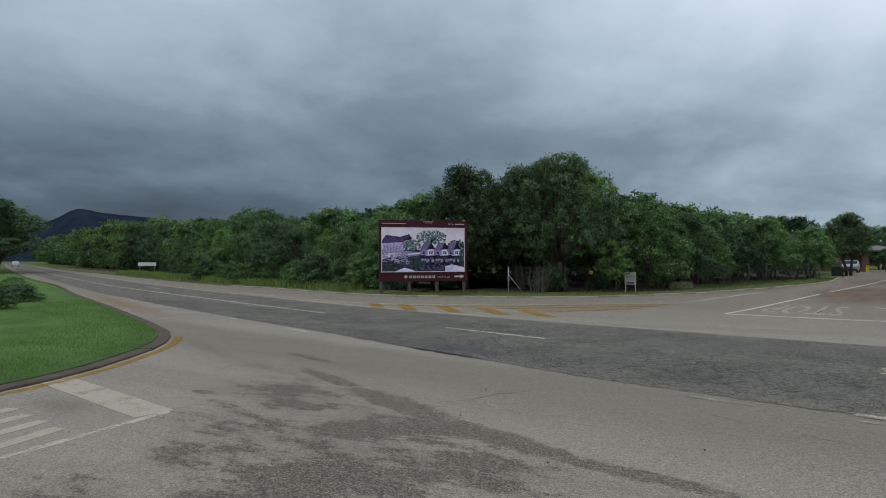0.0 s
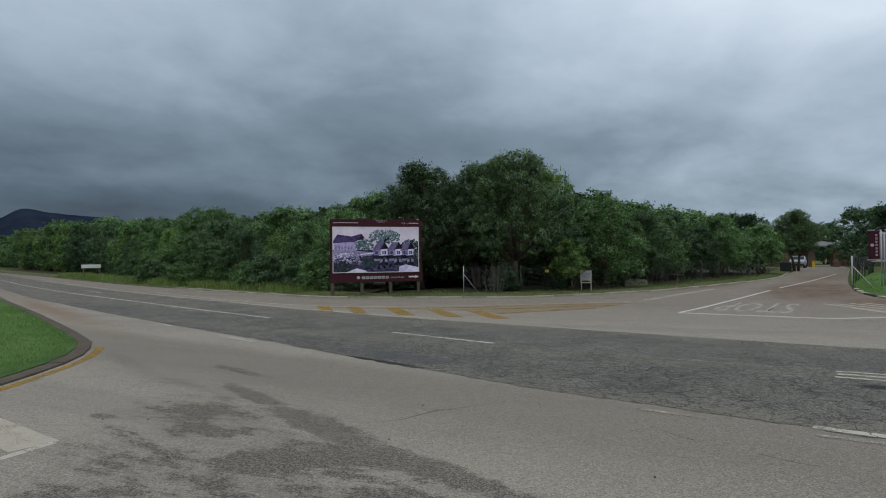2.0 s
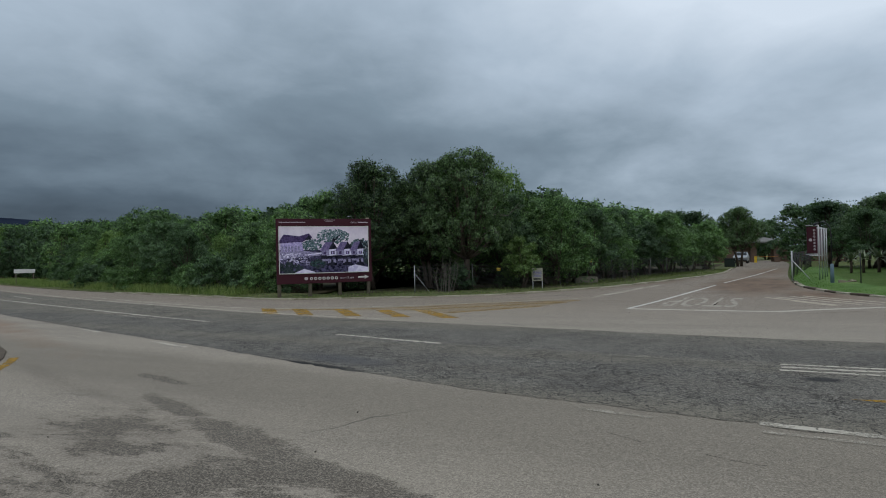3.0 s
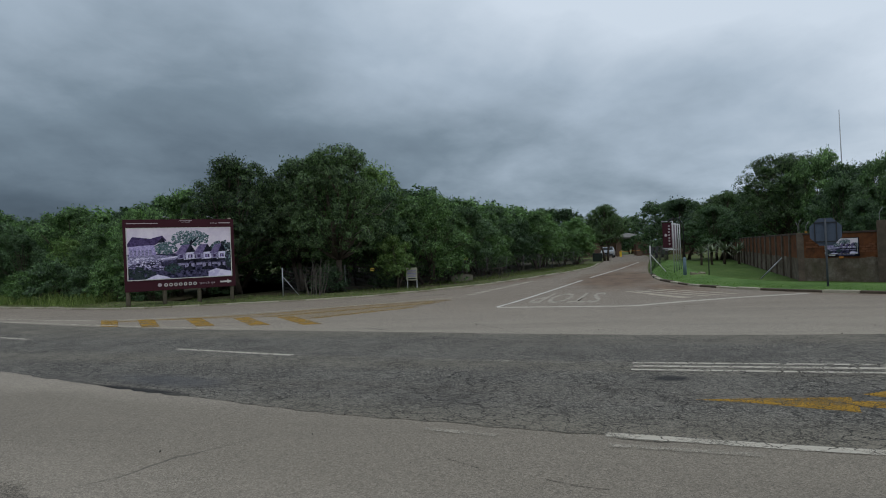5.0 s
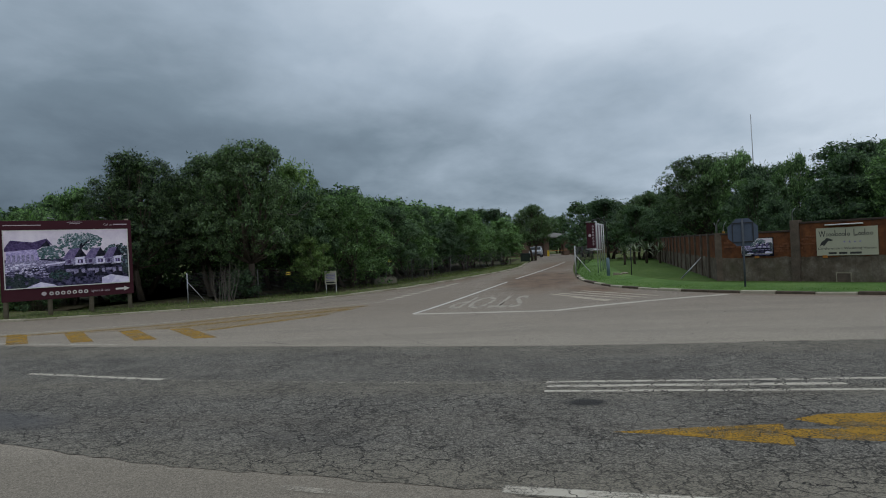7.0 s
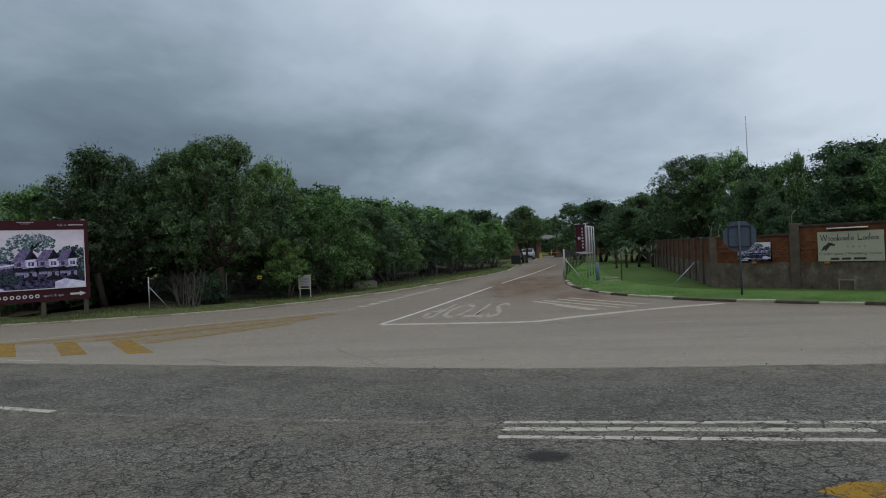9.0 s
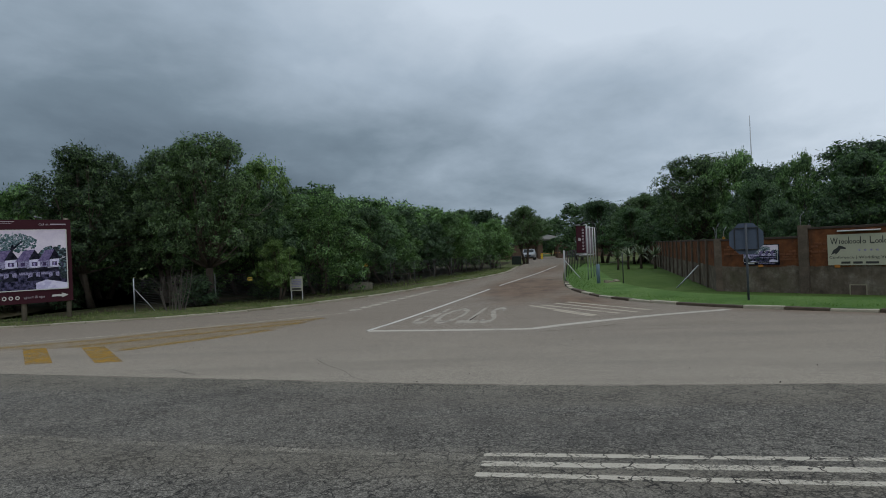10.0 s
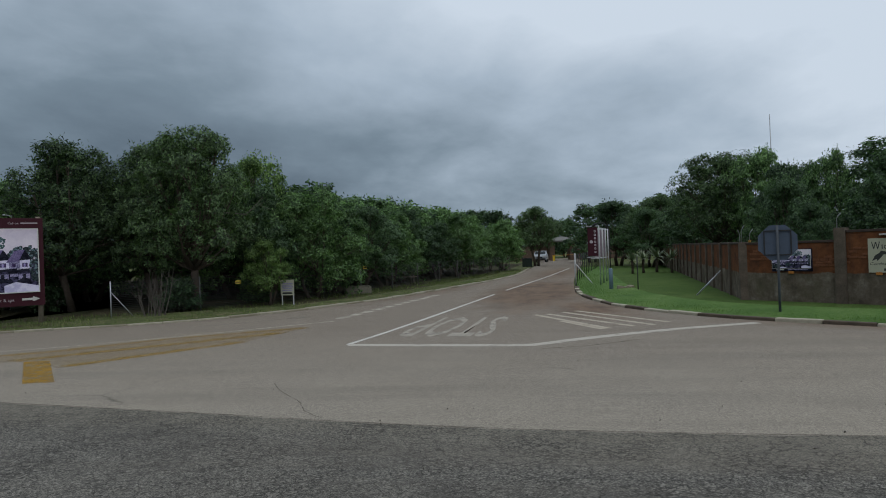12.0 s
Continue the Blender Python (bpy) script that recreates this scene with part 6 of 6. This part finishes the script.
for s, hi, z in ((0.02, False, 1.95), (0.28, False, 1.83), (-0.1, True, 2.16), (3.25, True, 2.16)):
    arm(on_wall(s, z, hi))
arm(pose(7.68, 24.6, 1.84, 0, 0, -98))
e = thing("alarm_box", on_wall(0.2, 1.88), "small yellow alarm box on the wall corner", "alarm box")
bm = bmesh.new()
box(bm, 0.04, 0.12, 0.06, 0.12, -0.05, 0.03, 0.008)
part("case", bm, plain("yellow_case", (0.30, 0.16, 0.03), 0.5, 0.15, 4), e)
e = thing("wall_prop", None, "pale timber prop leaning between lawn and wall", "prop")
bm = bmesh.new()
tube(bm, [(6.70, 26.0, 0.0), (7.58, 26.1, 0.86)], 0.026, 7)
part("pole", bm, M_STEEL, e)
# bricks showing where plaster has gone
rr = random.Random(9)
BRICK = plain("bare_brick", (0.155, 0.060, 0.028), 0.95, 0.4, 9, world=True)
bm = bmesh.new()
box(bm, -0.10, 0.10, -0.008, 0.02, -0.032, 0.032, 0.006)
brick_me = bpy.data.meshes.new("brick")
bm.to_mesh(brick_me)
bm.free()
brick_me.materials.append(BRICK)
for hi, s0, z0, n in ((False, 2.20, 1.10, 4), (True, 0.30, 1.32, 3), (True, 3.6, 1.2, 4), (False, 0.4, 1.3, 3)):
    root = bpy.data.objects["wall_front_high" if hi else "wall_front"]
    for r_ in range(4):
        for c_ in range(n):
            if rr.random() < 0.7:
                share("brick", brick_me, root, pose(s0 + c_ * 0.225 + (0.11 if r_ % 2 else 0), 0.034, z0 + r_ * 0.082, 0, 0, 0))


# ---- gate, vehicles and far things ----
def gatehouse():
    e = thing("gatehouse", pose(5.95, 96.0, 0, 0, 0, 0) @ Matrix.Diagonal((1.3, 1.3, 1.0, 1)), "entrance gate with brick pillars under a pale hipped roof", "gatehouse")
    bk = plain("gate_brick", (0.13, 0.085, 0.06), 0.9, 0.35, 4)
    for x in (-1.2, 1.0):
        for y in (-1.4, 2.2):
            bm = bmesh.new()
            box(bm, x - 0.28, x + 0.28, y - 0.28, y + 0.28, -0.2, 2.75, 0.015)
            part("pillar", bm, bk, e)
    bm = bmesh.new()
    lo = [bm.verts.new(p) for p in ((-2.1, -2.2, 2.7), (1.8, -2.2, 2.7), (1.8, 3.0, 2.7), (-2.1, 3.0, 2.7))]
    mid = [bm.verts.new(p) for p in ((-2.1, -2.2, 2.85), (1.8, -2.2, 2.85), (1.8, 3.0, 2.85), (-2.1, 3.0, 2.85))]
    top = [bm.verts.new(p) for p in ((-0.15, -0.6, 3.5), (-0.15, 1.4, 3.5))]
    bm.faces.new(lo[::-1])
    for k in range(4):
        bm.faces.new((lo[k], lo[(k + 1) % 4], mid[(k + 1) % 4], mid[k]))
    bm.faces.new((mid[0], mid[1], top[0]))
    bm.faces.new((mid[1], mid[2], top[1], top[0]))
    bm.faces.new((mid[2], mid[3], top[1]))
    bm.faces.new((mid[3], mid[0], top[0], top[1]))
    # pale sheet roof coloured darker, with the shade it lies in
    part("roof", bm, plain("shaded_roof_sheet", (0.15, 0.145, 0.13), 0.8, 0.3, 2), e)
    bm = bmesh.new()
    box(bm, -6.5, -1.5, 1.9, 2.15, -0.2, 2.2, 0.01)
    part("wing_wall", bm, bk, e)
    bm = bmesh.new()
    box(bm, 1.3, 8.0, 1.9, 2.15, -0.2, 2.0, 0.01)
    part("wing_wall", bm, bk, e)
    b = thing("boom_gate", pose(4.5, 92.0, 0) @ Matrix.Diagonal((1.2, 1.2, 0.85, 1)), "yellow boom gate with a raised pole across the lane", "boom gate")
    bm = bmesh.new()
    box(bm, -0.13, 0.13, -0.13, 0.13, -0.1, 1.0, 0.02)
    part("cabinet", bm, plain("boom_yellow", (0.62, 0.42, 0.03), 0.5, 0.15, 3), b)
    bm = bmesh.new()
    tube(bm, [(-0.2, -0.16, 0.90), (2.3, -0.16, 0.94)], 0.03, 8)
    part("pole", bm, P_ORANGE, b)


gatehouse()
e = thing("refuse_bin", pose(0.77, 67.4, 0), "dark green refuse bin under a tree", "bin")
bm = bmesh.new()
box(bm, -0.5, 0.5, -0.4, 0.4, 0.0, 0.85, 0.03)
part("body", bm, plain("bin_green", (0.012, 0.02, 0.014), 0.6, 0.3, 3), e)
bm = bmesh.new()
box(bm, -0.53, 0.53, -0.43, 0.43, 0.86, 0.93, 0.02)
part("lid", bm, M_DKSTEEL, e)

# white paint taken down to blue-grey: tree shade is put into the colour
M_CARPAINT = plain("shaded_white_car_paint", (0.34, 0.36, 0.39), 0.3, 0.05, 2)
M_CARGLASS = plain("car_glass", (0.015, 0.018, 0.02), 0.08, 0.1, 2)
M_TYRE = plain("tyre", (0.015, 0.015, 0.015), 0.9, 0.2, 5)


def vehicle(name, m, pickup, label):
    e = thing(name, m, label, "car")
    side = [(-2.1, 0.35), (-2.15, 0.75), (-2.05, 0.92), (-0.95, 1.0), (-0.35, 1.48), (0.75, 1.5), (1.0, 1.0) if pickup else (1.5, 1.42), (2.15, 0.98) if pickup else (2.1, 0.95), (2.18, 0.4)]
    bm = bmesh.new()
    rings = []
    for y, s in ((-0.84, 0.97), (-0.80, 1.0), (0.80, 1.0), (0.84, 0.97)):
        rings.append([bm.verts.new((x * s, y * (0.86 if z > 1.05 else 1.0), z)) for x, z in side])
    for a, b in zip(rings, rings[1:]):
        for k in range(len(side)):
            j = (k + 1) % len(side)
            bm.faces.new((a[k], a[j], b[j], b[k]))
    bm.faces.new(rings[0])
    bm.faces.new(rings[-1][::-1])
    bmesh.ops.recalc_face_normals(bm, faces=bm.faces[:])
    part("body", bm, M_CARPAINT, e)
    bm = bmesh.new()
    box(bm, -0.3, 0.3, -0.68, 0.68, -0.012, 0.012, 0.004, pose(-0.66, 0, 1.265, 0, -37.5, 0))
    part("windscreen", bm, M_CARGLASS, e)
    for y in (-0.735, 0.735):
        bm = bmesh.new()
        box(bm, -0.25, 0.72, y - 0.012, y + 0.012, 1.08, 1.42, 0.004)
        part("side_window", bm, M_CARGLASS, e)
    for x in (-1.35, 1.35):
        for y in (-0.76, 0.76):
            bm = bmesh.new()
            tube(bm, [(x, y - 0.1, 0.33), (x, y + 0.1, 0.33)], 0.33, 16)
            wh = part("wheel", bm, M_TYRE, e)
            bm = bmesh.new()
            tube(bm, [(x, y - 0.108, 0.33), (x, y + 0.108, 0.33)], 0.19, 12)
            part("rim", bm, M_STEEL, wh)
    for y in (-0.6, 0.6):
        bm = bmesh.new()
        box(bm, -2.17, -2.10, y - 0.16, y + 0.16, 0.70, 0.84, 0.02)
        part("headlight", bm, P_WHITE, e)
    bm = bmesh.new()
    box(bm, -2.24, -2.12, -0.78, 0.78, 0.36, 0.52, 0.02)
    part("bumper", bm, M_DKSTEEL, e)
    bm = bmesh.new()
    box(bm, -2.17, -2.10, -0.38, 0.38, 0.58, 0.72, 0.01)
    part("grille", bm, M_DKSTEEL, e)
    return e


vehicle("pickup_truck", pose(2.6, 88.0, 0, 0, 0, 84), True, "white pickup truck parked beside the gate road")
vehicle("car", pose(-5.6, 76.5, 0, 0, 0, 15), False, "white car parked under the trees behind the fence")
vehicle("car", pose(-195, 84, 0, 0, 0, -24), False, "white car on the far road")

e = thing("radio_mast", pose(34.9, 95, 0), "tall thin radio mast above the trees", "mast")
bm = bmesh.new()
tube(bm, [(0, 0, -0.5), (0, 0, 12), (-0.05, 0, 19.3)], [0.09, 0.075, 0.05], 8)
part("pole", bm, M_STEEL, e)


def mountain():
    """A flat-topped hill about 2.4 km off, its top in the cloud."""
    prof = [(80, 0.2), (74, 0.4), (69, 0.9), (66.5, 1.7), (64.5, 2.69), (62.9, 3.39), (62.1, 3.95), (61.5, 4.2), (60.9, 4.12), (60.0, 3.92), (58.5, 3.78), (56.3, 3.62), (54.5, 3.3), (52, 2.6), (49, 1.9), (45, 1.2), (38, 0.4)]
    yaws = np.linspace(80, 38, 120)
    elev = np.interp(-yaws, [-p for p, _ in prof], [v for _, v in prof])
    bm = bmesh.new()
    rows = []
    for depth, share_ in ((2000, 0.0), (2130, 0.35), (2260, 0.72), (2400, 1.0), (2560, 0.9)):
        row = []
        for yw, el in zip(yaws, elev):
            a = radians(yw)
            z = 2400 * math.tan(radians(el)) * share_ + (6 * noise.noise((yw * 0.9, depth * 0.01, 0)) if 0 < share_ < 1 else 1.5 * noise.noise((yw * 3, 0, 0)) * share_)
            row.append(bm.verts.new((-math.sin(a) * depth, math.cos(a) * depth, z - 2 * (share_ == 0))))
        rows.append(row)
    for r0, r1 in zip(rows, rows[1:]):
        for k in range(len(r0) - 1):
            f = bm.faces.new((r0[k], r0[k + 1], r1[k + 1], r1[k]))
            f.smooth = True
    bmesh.ops.recalc_face_normals(bm, faces=bm.faces[:])
    # slate-blue slopes: the haze of distance is painted into the colour
    tagged(part("backdrop_mountain", bm, material("far_hazed_bush", lambda t: t.ramp(t.noise(0.012, 5), (0.3, (0.012, 0.017, 0.030)), (0.7, (0.022, 0.030, 0.046))), 1.0, 0.0)), "dark flat-topped mountain under the clouds", "mountain", kind="structure")


mountain()
